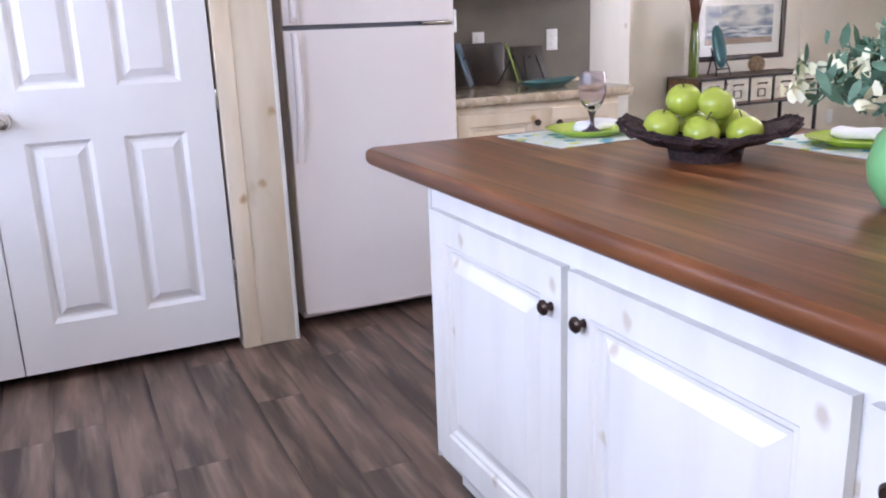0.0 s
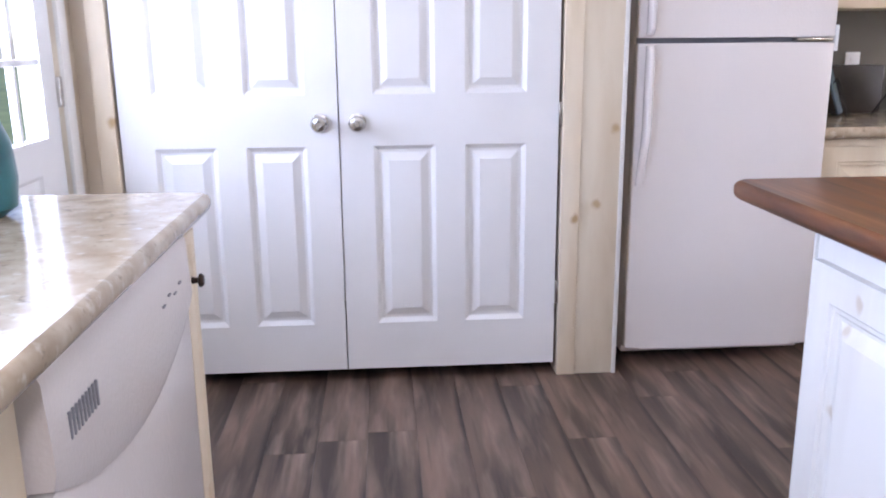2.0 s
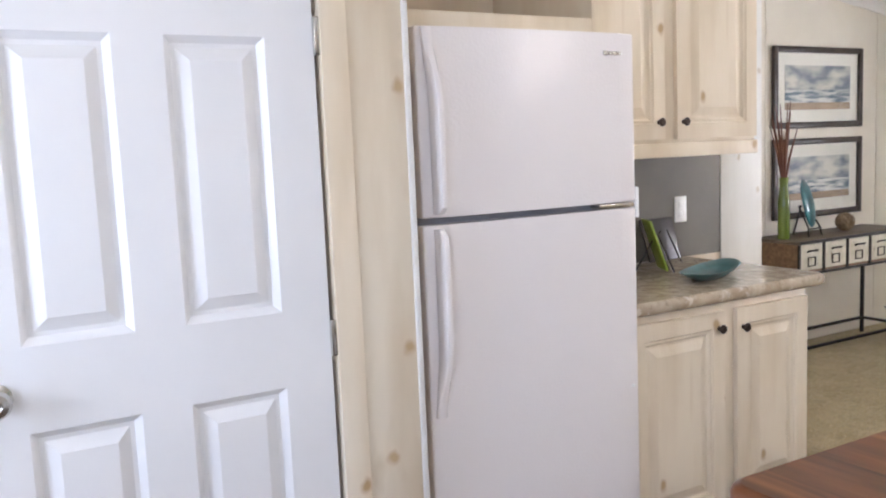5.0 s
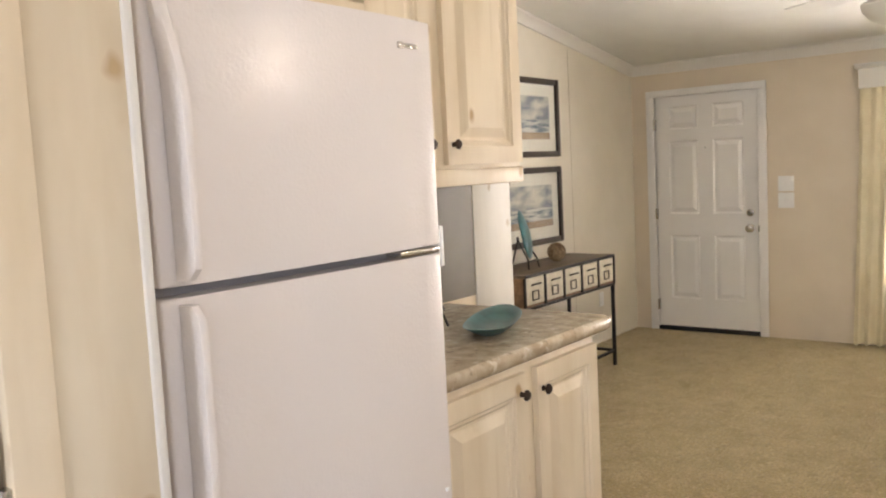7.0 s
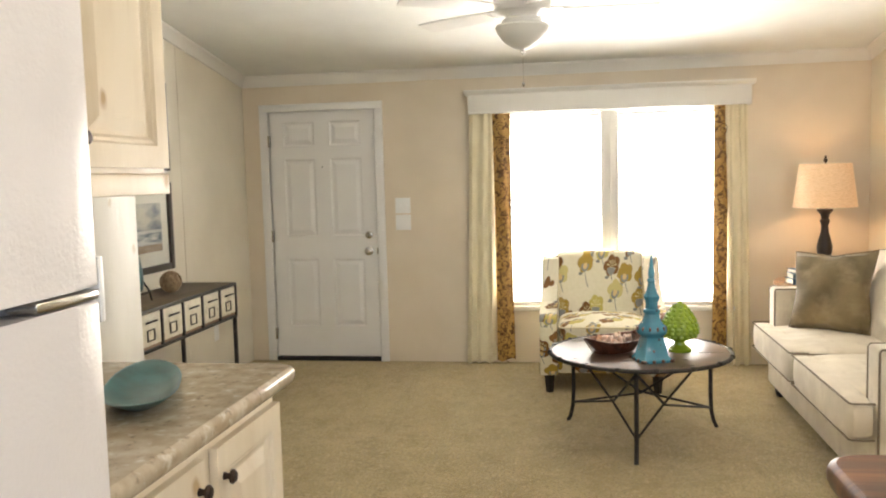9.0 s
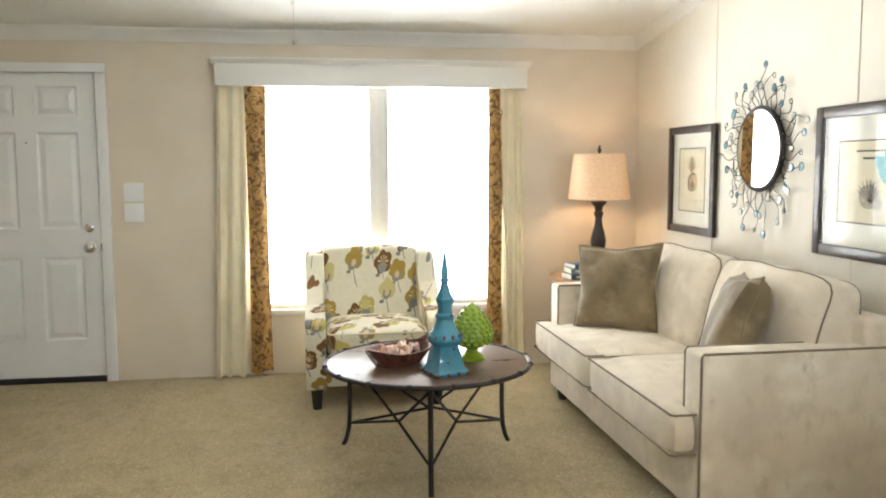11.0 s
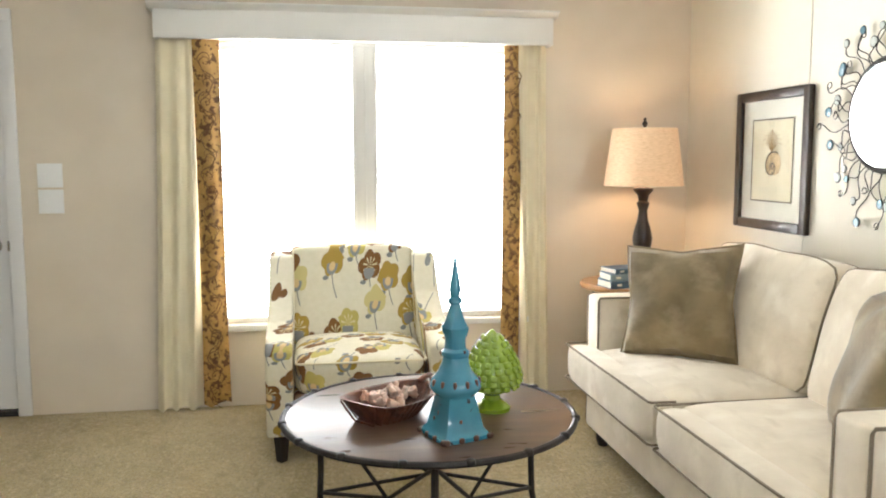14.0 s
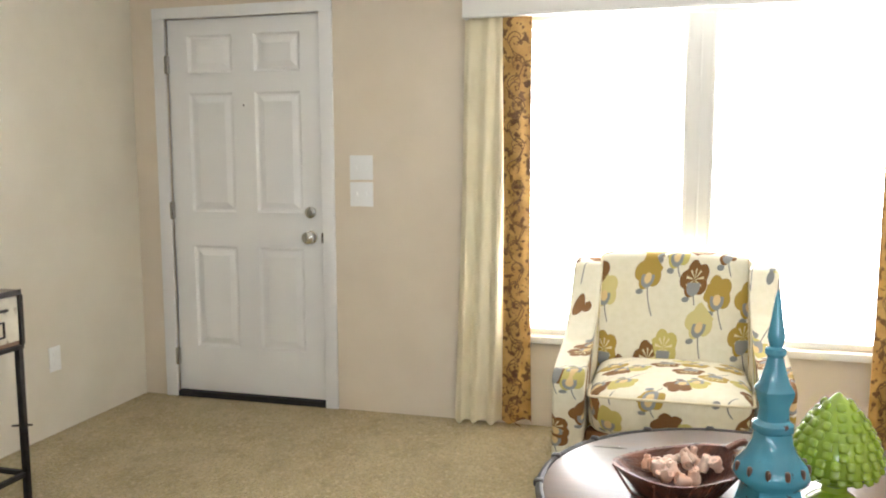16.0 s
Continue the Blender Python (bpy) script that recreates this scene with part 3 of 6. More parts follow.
# crown mouldings along the sloped walls and the window wall
for nm, y, s in (("trim_crown_north", YN, -1), ("trim_crown_south", YS, 1)):
    bm = bmesh.new()
    x0 = 3.84 if s < 0 else 3.3
    for a, b in (((0, -.085), (.012, -.085)),):
        sec = [(0, -.075), (.014, -.075), (.02, -.055), (.045, -.022), (.058, -.012), (.058, .01), (0, .01)]
        ra = [bm.verts.new((x0, y + s * p, ceil_z(x0) + q)) for p, q in sec]
        rb = [bm.verts.new((XE, y + s * p, ceil_z(XE) + q)) for p, q in sec]
        for i in range(len(sec)):
            j = (i + 1) % len(sec)
            bm.faces.new((ra[i], ra[j], rb[j], rb[i]))
    struct(nm, bm, M["trim"], "white crown moulding", "trim")
bm = prism(bmesh.new(), [(XE, ZE - .075), (XE - .014, ZE - .075), (XE - .02, ZE - .055), (XE - .045, ZE - .018), (XE - .058, ZE - .006), (XE - .058, ZE + .02), (XE, ZE + .02)], "y", YS, YN)
struct("trim_crown_east", bm, M["trim"], "white crown moulding", "trim")
for i, (x, y, s) in enumerate(((6.42, YS, 1), (5.165, YS, 1), (3.92, YS, 1), (6.46, YN, -1), (5.24, YN, -1), (4.02, YN, -1))):
    struct("trim_batten", B(x - .009, x + .009, min(y, y + s * .004), max(y, y + s * .004), 0.0, ceil_z(x) - .06, .0015, 1), M["wall"], "cream batten over panel joint", "trim")



# ---- front door ----
def six_panel(w, h, t):
    c = [(.115 * w / .9, .385 * w / .9), (.515 * w / .9, .785 * w / .9)]
    return panel_leaf(w, h, t, c, [(.24, .78), (.96, 1.57), (1.67, 1.86)], .011)


door = thing("door_1", "closed white six-panel entry door with nickel knobs", "door", kind="structure")
lw = 0.845
leaf = part("door_leaf", six_panel(lw, 1.94, .04), M["white"], door, m=Matrix.Translation((XE + .012, 6.025, .035)) @ pose(0, 0, 0, 0, 0, -90))
for nm, b in (("casing_left", (XE - .018, XE, 6.03, 6.10, 0, 2.03)), ("casing_right", (XE - .018, XE, 5.105, 5.172, 0, 2.03)), ("casing_top", (XE - .020, XE, 5.105, 6.10, 1.978, 2.035))):
    part(nm, B(*b, .005), M["white"], door)
# The shade of the gap below the leaf, put in as a near-black strip.
part("threshold", B(XE - .012, XE + .05, 5.172, 6.03, 0, .03), M["darkgap"], door, "near-black strip as shade in gap under door")
for z, r in ((1.0, .026), (.875, .03)):
    k = part("door_knob", lathe(bmesh.new(), [(r * 1.15, 0), (r * 1.15, .008), (r * .5, .012), (r * .5, .03), (r, .036), (r * 1.02, .05), (r * .6, .058)] if z < .9 else
                                [(r * 1.15, 0), (r * 1.1, .012), (r * .6, .016), (r * .5, .022)], 20), M["chrome"], leaf, "round nickel knob")
    k.parent = door
    k.matrix_basis = Matrix.Translation((XE + .012, 5.245, z)) @ pose(0, 0, 0, 0, -90, 0)
for z in (.22, 1.0, 1.75):
    part("hinge", B(XE - .022, XE + .004, 6.016, 6.034, z - .045, z + .045, .003), M["chrome"], door)
# Added backing over the whole opening; blocks light round the leaf.
part("jamb", B(XE + .054, XE + .139, 5.151, 6.059, 0, 1.984), M["white"], door)
part("peephole", B(XE + .008, XE + .014, 5.598, 5.606, 1.535, 1.543), M["iron"], door)
part("strike_plate", B(XE - .021, XE + .0, 5.166, 5.176, .85, .9), M["chrome"], door)

# switches and outlets
for nm, z0, z1 in (("switch_plate", 1.165, 1.285), ("switch_plate", 1.035, 1.155)):
    sw = thing(nm, "white double light switch plate on tan wall", "light switch", group="entry switches")
    part("plate", B(XE - .006, XE, 4.905, 5.025, z0, z1, .002), M["plastic"], sw)
    for y in (4.94, 4.988):
        part("toggle", B(XE - .014, XE - .005, y - .004, y + .004, (z0 + z1) / 2 - .01, (z0 + z1) / 2 + .01, .001), M["plastic"], sw)


def outlet(x, y, z, s, lab):
    o = thing("wall_outlet", lab, "outlet")
    part("plate", B(x - .036, x + .036, min(y, y + s * .006), max(y, y + s * .006), z - .058, z + .058, .002), M["plastic"], o)
    for dz in (-.022, .022):
        part("socket", B(x - .014, x + .014, min(y + s * .005, y + s * .009), max(y + s * .005, y + s * .009), z + dz - .013, z + dz + .013, .003), M["plastic"], o)


outlet(6.876, YN, .353, -1, "white wall outlet on cream wall")
outlet(2.83, YB - .006, 1.16, -1, "white wall outlet on taupe backsplash")
outlet(3.30, YB - .006, 1.16, -1, "white wall outlet on taupe backsplash")
cable = thing("wall_cable", "short dark cable coming out of wall", "cable", bm=tube(bmesh.new(), [(6.6, YN, .12), (6.6, YN - .03, .125), (6.63, YN - .05, .12), (6.66, YN - .05, .11)], .005, 6), material=M["iron"])

# ---- front window ----
win = thing("window_1", "twin white-framed window with lowered blinds", "window", kind="structure")
ym0, ym1 = 3.325, 3.455
for nm, b in (("frame_side", (XE, XE + .12, WIN_Y0, WIN_Y0 + .03, WIN_Z0, WIN_Z1)), ("frame_side", (XE, XE + .12, WIN_Y1 - .03, WIN_Y1, WIN_Z0, WIN_Z1)),
              ("frame_top", (XE, XE + .12, WIN_Y0 + .03, WIN_Y1 - .03, WIN_Z1 - .03, WIN_Z1)), ("frame_bottom", (XE + .02, XE + .12, WIN_Y0 + .03, WIN_Y1 - .03, WIN_Z0, WIN_Z0 + .03)),
              ("mullion", (XE - .012, XE + .12, ym0, ym1, WIN_Z0 + .03, WIN_Z1 - .03))):
    part(nm, B(*b, .004), M["trim"], win)
for yy_ in (ym0 + .012, ym1 - .012, (ym0 + ym1) / 2):
    part("mullion_bead", B(XE - .020, XE - .012, yy_ - .006, yy_ + .006, WIN_Z0 + .03, WIN_Z1 - .03, .002), M["trim"], win)
part("window_sill", B(XE - .035, XE + .02, WIN_Y0 - .04, WIN_Y1 + .04, WIN_Z0 - .035, WIN_Z0, .006), M["trim"], win)
part("sash_rail", B(XE + .09, XE + .115, WIN_Y0 + .03, ym0, 1.17, 1.205), M["trim"], win)
part("sash_rail", B(XE + .09, XE + .115, ym1, WIN_Y1 - .03, 1.17, 1.205), M["trim"], win)
for y0, y1 in ((WIN_Y0 + .03, ym0), (ym1, WIN_Y1 - .03)):
    p = part("pane", B(XE + .10, XE + .104, y0, y1, WIN_Z0 + .03, WIN_Z1 - .03), M["glass"], win)
    p.visible_shadow = False
for y0, y1 in ((WIN_Y0 + .035, ym0 - .005), (ym1 + .005, WIN_Y1 - .035)):
    bl = thing("window_blind", "white horizontal slat blind lowered in window", "blind", group="front window blinds")
    part("headrail", B(XE + .02, XE + .055, y0, y1, WIN_Z1 - .062, WIN_Z1 - .034, .003), M["slat"], bl)
    sl = prism(bmesh.new(), [(XE + .028, -.0006), (XE + .04, .0014), (XE + .052, -.0006), (XE + .052, -.0014), (XE + .04, .0006), (XE + .028, -.0014)], "y", y0 + .004, y1 - .004)
    first = part("slat", sl, M["slat"], bl)
    n = int((WIN_Z1 - .08 - WIN_Z0 - .05) / .0215)
    tilt = Matrix.Translation((XE + .04, 0, 0)) @ pose(0, 0, 0, 0, 28, 0) @ Matrix.Translation((-XE - .04, 0, 0))
    first.matrix_basis = Matrix.Translation((0, 0, WIN_Z0 + .055)) @ tilt
    for i in range(1, n):
        c = first.copy()
        scene.collection.objects.link(c)
        c.matrix_basis = Matrix.Translation((0, 0, WIN_Z0 + .055 + i * .0215)) @ tilt
    for f in (.2, .8):
        yy = y0 + f * (y1 - y0)
        part("ladder_cord", B(XE + .0395, XE + .0405, yy - .0008, yy + .0008, WIN_Z0 + .04, WIN_Z1 - .05), M["slat"], bl)

# valance box
val = thing("window_valance", "cream painted wooden valance box over window", "valance")
part("front_board", B(XE - .125, XE - .105, 2.405, 4.425, 1.895, 2.035, .003), M["trim"], val)
part("side_board", B(XE - .105, XE, 2.405, 2.425, 1.895, 2.035, .002), M["trim"], val)
part("side_board", B(XE - .105, XE, 4.405, 4.425, 1.895, 2.035, .002), M["trim"], val)
part("cap_moulding", prism(bmesh.new(), [(XE - .125, 2.036), (XE - .155, 2.06), (XE - .155, 2.07), (XE, 2.07), (XE, 2.036)], "y", 2.38, 4.45, .002, 1), M["trim"], val)
part("bottom_bead", B(XE - .131, XE - .125, 2.405, 4.425, 1.897, 1.908, .002), M["trim"], val)


def pleat(name, y0, y1, x, z0, z1, folds, amp, material, flare, parent, lab=""):
    """A hanging cloth with rounded folds and thickness."""
    bm = bmesh.new()
    nu, nv, th = folds * 10, 12, .004
    rows = []
    for j in range(nv + 1):
        v = j / nv
        z = z1 + (z0 - z1) * v
        row = []
        for i in range(nu + 1):
            u = i / nu
            yc, hw = (y0 + y1) / 2 + flare * v, (y1 - y0) / 2 * (1 + .10 * v)
            ph = u * folds * 2 * math.pi
            dx = amp * (.5 + .5 * v) * (math.cos(ph) + .35 * math.sin(ph * .5 + 1.2 + v)) + .006 * math.sin(7 * v + 5 * u)
            row.append((x + dx, yc + (u * 2 - 1) * hw + .006 * math.sin(3 * v + 9 * u), z + (.012 * math.sin(ph) if j == nv else 0)))
        rows.append(row)
    F = [[bm.verts.new(p) for p in r] for r in rows]
    K = [[bm.verts.new((p[0] + th, p[1], p[2])) for p in r] for r in rows]
    for j in range(nv):
        for i in range(nu):
            bm.faces.new((F[j][i], F[j][i + 1], F[j + 1][i + 1], F[j + 1][i]))
            bm.faces.new((K[j][i], K[j + 1][i], K[j + 1][i + 1], K[j][i + 1]))
    for i in range(nu):
        bm.faces.new((F[0][i], K[0][i], K[0][i + 1], F[0][i + 1]))
        bm.faces.new((F[nv][i], F[nv][i + 1], K[nv][i + 1], K[nv][i]))
    for j in range(nv):
        bm.faces.new((F[j][0], F[j + 1][0], K[j + 1][0], K[j][0]))
        bm.faces.new((F[j][nu], K[j][nu], K[j + 1][nu], F[j + 1][nu]))
    return part(name, bm, material, parent, lab)


def scrolls(parent, y0, y1, x, z0, z1, seed, flare):
    """Dark paisley scrolls printed on the gold band: thin curled raised lines."""
    rnd = random.Random(seed)
    bm = bmesh.new()
    z, side = z0 + .05, 1
    while z < z1 - .05:
        v = (z1 - z) / (z1 - z0)
        yc = (y0 + y1) / 2 + flare * v
        w = (y1 - y0) * .30
        pts = []
        for k in range(15):
            a = k / 14 * 4.6
            r = w * (1.05 - .19 * a)
            pts.append((x, yc + side * r * math.cos(a) * 1.0, z + r * math.sin(a) * 1.2))
        tube(bm, pts, [.0028 - .0001 * k for k in range(15)], 4)
        tube(bm, [(x, yc + side * w * 1.05, z), (x, yc + side * w * .4, z - .05), (x, yc - side * w * .7, z - .075)], .0022, 4)
        z += .085 + rnd.random() * .02
        side = -side
    part("scroll_print", bm, M["scroll"], parent, "dark brown scroll pattern")


cu = thing("curtain", "cream curtain panel with gold scroll-patterned inner band", "curtain", group="window curtains")
pleat("cream_cloth", 4.215, 4.425, XE - .055, .012, 1.95, 3, .02, M["curtain"], .05, cu)
pleat("gold_band", 4.12, 4.25, XE - .062, .03, 1.95, 1, .012, M["gold"], -.005, cu)
scrolls(cu, 4.12, 4.25, XE - .085, .04, 1.9, 1, -.005)
scrolls(cu, 4.135, 4.235, XE - .085, .075, 1.9, 7, -.005)
cu = thing("curtain", "cream curtain panel with gold scroll-patterned inner band", "curtain", group="window curtains")
pleat("cream_cloth", 2.42, 2.575, XE - .055, .012, 1.95, 3, .018, M["curtain"], -.03, cu)
pleat("gold_band", 2.545, 2.65, XE - .062, .03, 1.95, 1, .012, M["gold"], .02, cu)
scrolls(cu, 2.545, 2.65, XE - .085, .04, 1.9, 2, .02)
scrolls(cu, 2.555, 2.64, XE - .085, .075, 1.9, 9, .02)


# ---- kitchen window and side door ----
kw = thing("window_2", "white kitchen window over counter", "window", kind="structure")
for b in ((XW - .1, XW + .01, KW_Y0, KW_Y0 + .05, KW_Z0, KW_Z1), (XW - .1, XW + .01, KW_Y1 - .05, KW_Y1, KW_Z0, KW_Z1), (XW - .1, XW + .01, KW_Y0 + .05, KW_Y1 - .05, KW_Z0, KW_Z0 + .05),
          (XW - .1, XW + .01, KW_Y0 + .05, KW_Y1 - .05, KW_Z1 - .05, KW_Z1), (XW - .08, XW - .04, 1.58, 1.62, KW_Z0 + .05, KW_Z1 - .05)):
    part("window_frame", B(*b, .004), M["white"], kw)
sd = thing("door_2", "white exterior side door with divided glass", "door", kind="structure")
part("stile", B(XW - .05, XW - .01, 3.33, 3.44, .02, 1.97), M["white"], sd)
part("stile", B(XW - .05, XW - .01, 3.985, 4.10, .02, 1.97), M["white"], sd)
part("top_rail", B(XW - .05, XW - .01, 3.44, 3.985, 1.83, 1.97), M["white"], sd)
part("lower_panel", panel_leaf(.545, .97, .04, [(.08, .465)], [(.15, .86)], .008), M["white"], sd, m=Matrix.Translation((XW - .01, 3.44, .02)) @ pose(0, 0, 0, 0, 0, 90))
for z in (1.22, 1.42, 1.62):
    part("muntin", B(XW - .045, XW - .015, 3.44, 3.985, z, z + .02, .003), M["white"], sd)
for y in (3.61, 3.80):
    part("muntin", B(XW - .042, XW - .018, y, y + .02, .99, 1.83, .003), M["white"], sd)
for z in (.25, 1.13, 1.75):
    part("hinge", B(XW - .012, XW + .006, 4.095, 4.118, z - .05, z + .05, .003), M["chrome"], sd)
for b in ((XW, XW + .016, 4.115, 4.19, 0, 2.05), (XW, XW + .016, 3.25, 3.315, 0, 2.05), (XW, XW + .017, 3.25, 4.19, 1.985, 2.06)):
    part("casing", B(*b, .004), M["trim"], sd)

# ---- pantry ----
pd = thing("door_3", "closed white four-panel pantry double doors with nickel knobs", "door", kind="structure")
rows = [(.185, .865), (1.05, 1.695), (1.80, 1.89)]
for x0, x1 in ((-.335, .436), (.441, 1.243)):
    w = x1 - x0
    c = [(.15 * w, .432 * w), (.568 * w, .85 * w)]
    part("door_leaf", panel_leaf(w, 1.945, .035, c, rows, .017, ((0, 0), (.016, 1), (.026, 1), (.055, .15))), M["white"], pd, m=Matrix.Translation((x0, 4.255, .05)))
for x in (.37, .505):
    part("door_knob", lathe(bmesh.new(), [(.033, 0), (.033, .006), (.014, .012), (.013, .035), (.026, .042), (.030, .055), (.024, .066), (.012, .068), (.010, .064)], 24), M["chrome"], pd,
         m=Matrix.Translation((x, 4.255, 1.0)) @ pose(0, 0, 0, 90, 0, 0))
for z in (.34, 1.02, 1.75):
    part("hinge", B(1.241, 1.256, 4.242, 4.262, z - .045, z + .045, .003), M["chrome"], pd)
part("casing_right", B(1.255, 1.325, 4.238, 4.275, 0, 2.09, .004), M["pine"], pd, "whitewashed pine casing")
part("casing_left", B(-.41, -.345, 4.238, 4.275, 0, 2.09, .004), M["pine"], pd, "whitewashed pine casing")
part("casing_top", B(-.41, 1.325, 4.237, 4.275, 2.02, 2.10, .004), M["pine"], pd, "whitewashed pine casing")
struct("trim_post", B(1.325, 1.488, 4.244, 4.362, 0, 2.85, .004), M["stain"], "whitewashed knotty pine post board beside fridge", "trim")
struct("trim_post_edge", B(1.474, 1.490, 4.236, 4.246, 0, 2.85, .003), M["trim"], "narrow white edge strip", "trim")

# ---- fridge ----
fr = thing("refrigerator", "white top-freezer refrigerator with curved handles", "refrigerator")
FX0, FX1, FY = 1.545, 2.298, 4.30
part("body", B(FX0 + .005, FX1 - .005, FY + .075, 5.06, .035, 1.785, .006), M["fridge"], fr)
part("gasket", B(FX0 + .012, FX1 - .012, FY + .06, FY + .076, .1, 1.78), M["fridge_dark"], fr)


def fridge_door(z0, z1):
    """Front slightly bowed, rounded edges."""
    pts = []
    for i in range(13):
        u = i / 12
        pts.append((FX0 + u * (FX1 - FX0), FY + .010 * (2 * u - 1) ** 2))
    pts += [(FX1, FY + .062), (FX0, FY + .062)]
    return prism(bmesh.new(), pts, "z", z0, z1, .006, 3)


fz = part("freezer_door", fridge_door(1.288, 1.795), M["fridge"], fr)
fd = part("fridge_door", fridge_door(.072, 1.268), M["fridge"], fr)
# Near-black strip standing in for the shadow line under the door.
part("toe_grille", B(FX0 + .03, FX1 - .03, FY + .13, FY + .15, .01, .07), M["darkgap"], fr, "near-black strip in place of shadow under fridge")


def handle(z0, z1, flip):
    """A long rounded grip: flush at one end, standing off and hooked back at the other (the lower one, or the upper one if flip)."""
    bm = bmesh.new()
    n, rings = 26, []
    for i in range(n + 1):
        v = i / n                                   # 0 at the flush end, 1 at the hooked end
        z = z0 + (1 - v if not flip else v) * (z1 - z0)
        rise = math.sin(min(1, v / .45) * math.pi / 2) ** 1.5
        hook = math.sqrt(max(0, 1 - max(0, (v - .93) / .07) ** 2))
        out = .006 + .040 * rise * (.45 + .55 * hook)
        w = .0155 - .003 * v
        x = FX0 + .024 + .012 * rise
        ring = []
        for k in range(12):
            a = 2 * math.pi * k / 12
            c, q = math.cos(a), math.sin(a)
            L = (abs(c) ** 3 + abs(q) ** 3) ** (1 / 3)
            yy_ = FY + .004 - (out + .012) / 2 + q / L * (out + .012) / 2
            ring.append(bm.verts.new((x + w * c / L, yy_, z)))
        rings.append(ring)
    for a, b in zip(rings, rings[1:]):
        for k in range(12):
            bm.faces.new((a[k], a[(k + 1) % 12], b[(k + 1) % 12], b[k]))
    bm.faces.new(rings[0][::-1])
    bm.faces.new(rings[-1])
    return bm


part("handle", handle(1.30, 1.79, False), M["fridge"], fz, "white moulded handle")
part("handle", handle(.74, 1.258, True), M["fridge"], fd, "white moulded handle")
part("hinge_cap", B(FX1 - .15, FX1 - .01, FY + .004, FY + .05, 1.271, 1.285, .003), M["chrome"], fr, "metal centre hinge")
for i, (dx, w, h) in enumerate(((0, .018, .014), (.022, .012, .010), (.037, .016, .012), (.056, .010, .010))):
    part("badge", B(FX1 - .125 + dx, FX1 - .125 + dx + w, FY - .001, FY + .008, 1.735 - h / 2, 1.735 + h / 2, .002), M["chrome"], fz, "small silver badge mark")
part("hinge_bracket", B(FX1, FX1 + .014, FY + .01, FY + .06, 1.235, 1.33, .003), M["plastic"], fr, "white side hinge cover")
part("screw_cap", B(FX1 - .03, FX1 - .022, FY + .002, FY + .01, .70, .708, .002), M["plastic"], fd)


# ---- cabinets ----
def cab_door(w, h, m, parent, material, knob, rail=.058):
    d = part("cabinet_door", panel_leaf(w, h, .02, [(rail, w - rail)], [(rail, h - rail)], .014, ((0, 0), (.006, .45), (.014, .45), (.022, 1), (.03, 1), (.062, .1))), material, parent, m=m)
    k = part("knob", knob_bm(), M["bronze"], d, "dark bronze knob")
    k.matrix_basis = Matrix.Translation((knob[0], 0, knob[1]))
    return d


bc = thing("base_cabinet", "whitewashed knotty pine base cabinet with two doors", "cabinet")
part("body", B(2.33, 3.25, 4.425, YB - .004, .09, .895, .003), M["pine"], bc)
part("toe_kick", B(2.34, 3.235, 4.49, 4.52, 0, .09), M["darkgap"], bc)
part("end_panel", B(3.25, 3.262, 4.43, YB - .004, 0.0, .895, .002), M["pine"], bc)
cab_door(.445, .735, Matrix.Translation((2.35, 4.404, .125)), bc, M["pine"], (.415, .675))
cab_door(.385, .735, Matrix.Translation((2.858, 4.404, .125)), bc, M["pine"], (.03, .665))


def top_slab(x0, x1, y0, y1, z0, z1, r, material, name, lab, cat, corner):
    """Counter with a rolled edge; corner: plan corners (0..3) that are rounded."""
    pts = []
    cs = [(x0, y0), (x1, y0), (x1, y1), (x0, y1)]
    for i, (x, y) in enumerate(cs):
        rr = corner.get(i, .004)
        cx, cy = x + (rr if i in (0, 3) else -rr), y + (rr if i in (0, 1) else -rr)
        for k in range(7):
            a = math.pi * (1 + i / 2) + k / 6 * math.pi / 2
            pts.append((cx + rr * math.cos(a), cy + rr * math.sin(a)))
    bm = bmesh.new()
    prof = [(.012, z0), (.004, z0 + .006), (0, z0 + .016), (0, z1 - .014), (.004, z1 - .005), (.012, z1)]
    c = Vector((sum(p[0] for p in pts) / len(pts), sum(p[1] for p in pts) / len(pts)))
    rings = []
    for ins, z in prof:
        rings.append([bm.verts.new((p[0] + (ins if p[0] < c.x else -ins), p[1] + (ins if p[1] < c.y else -ins), z)) for p in pts])
    n = len(pts)
    for a, b in zip(rings, rings[1:]):
        for i in range(n):
            bm.faces.new((a[i], a[(i + 1) % n], b[(i + 1) % n], b[i]))
    bm.faces.new(rings[0][::-1])
    slab = thing(name, lab, cat)
    part("rolled_edge", bm, material, slab)
    bm = bmesh.new()
    bm.faces.new([bm.verts.new(v) for v in [(p[0] + (.012 if p[0] < c.x else -.012), p[1] + (.012 if p[1] < c.y else -.012), z1) for p in pts]])
    part("top_surface", bm, material, slab)
    return slab


top_slab(2.315, 3.345, 4.38, YB - .008, .895, .94, .01, M["lam"], "countertop", "brown mottled laminate countertop on pine cabinet", "countertop", {1: .05})
uc = thing("wall_cabinet", "whitewashed knotty pine wall cabinet with two doors", "cabinet")
part("body", B(2.335, 3.36, 4.75, YB - .004, 1.46, 2.5, .003), M["pine"], uc)
part("bottom_rail", B(2.335, 3.372, 4.742, YB - .004, 1.405, 1.46, .004), M["pine"], uc)
cab_door(.48, .94, Matrix.Translation((2.36, 4.729, 1.475)), uc, M["pine"], (.445, .065))
cab_door(.445, .94, Matrix.Translation((2.903, 4.729, 1.475)), uc, M["pine"], (.03, .065))
oc = thing("over_fridge_cabinet", "open pine cubby above refrigerator", "cabinet")
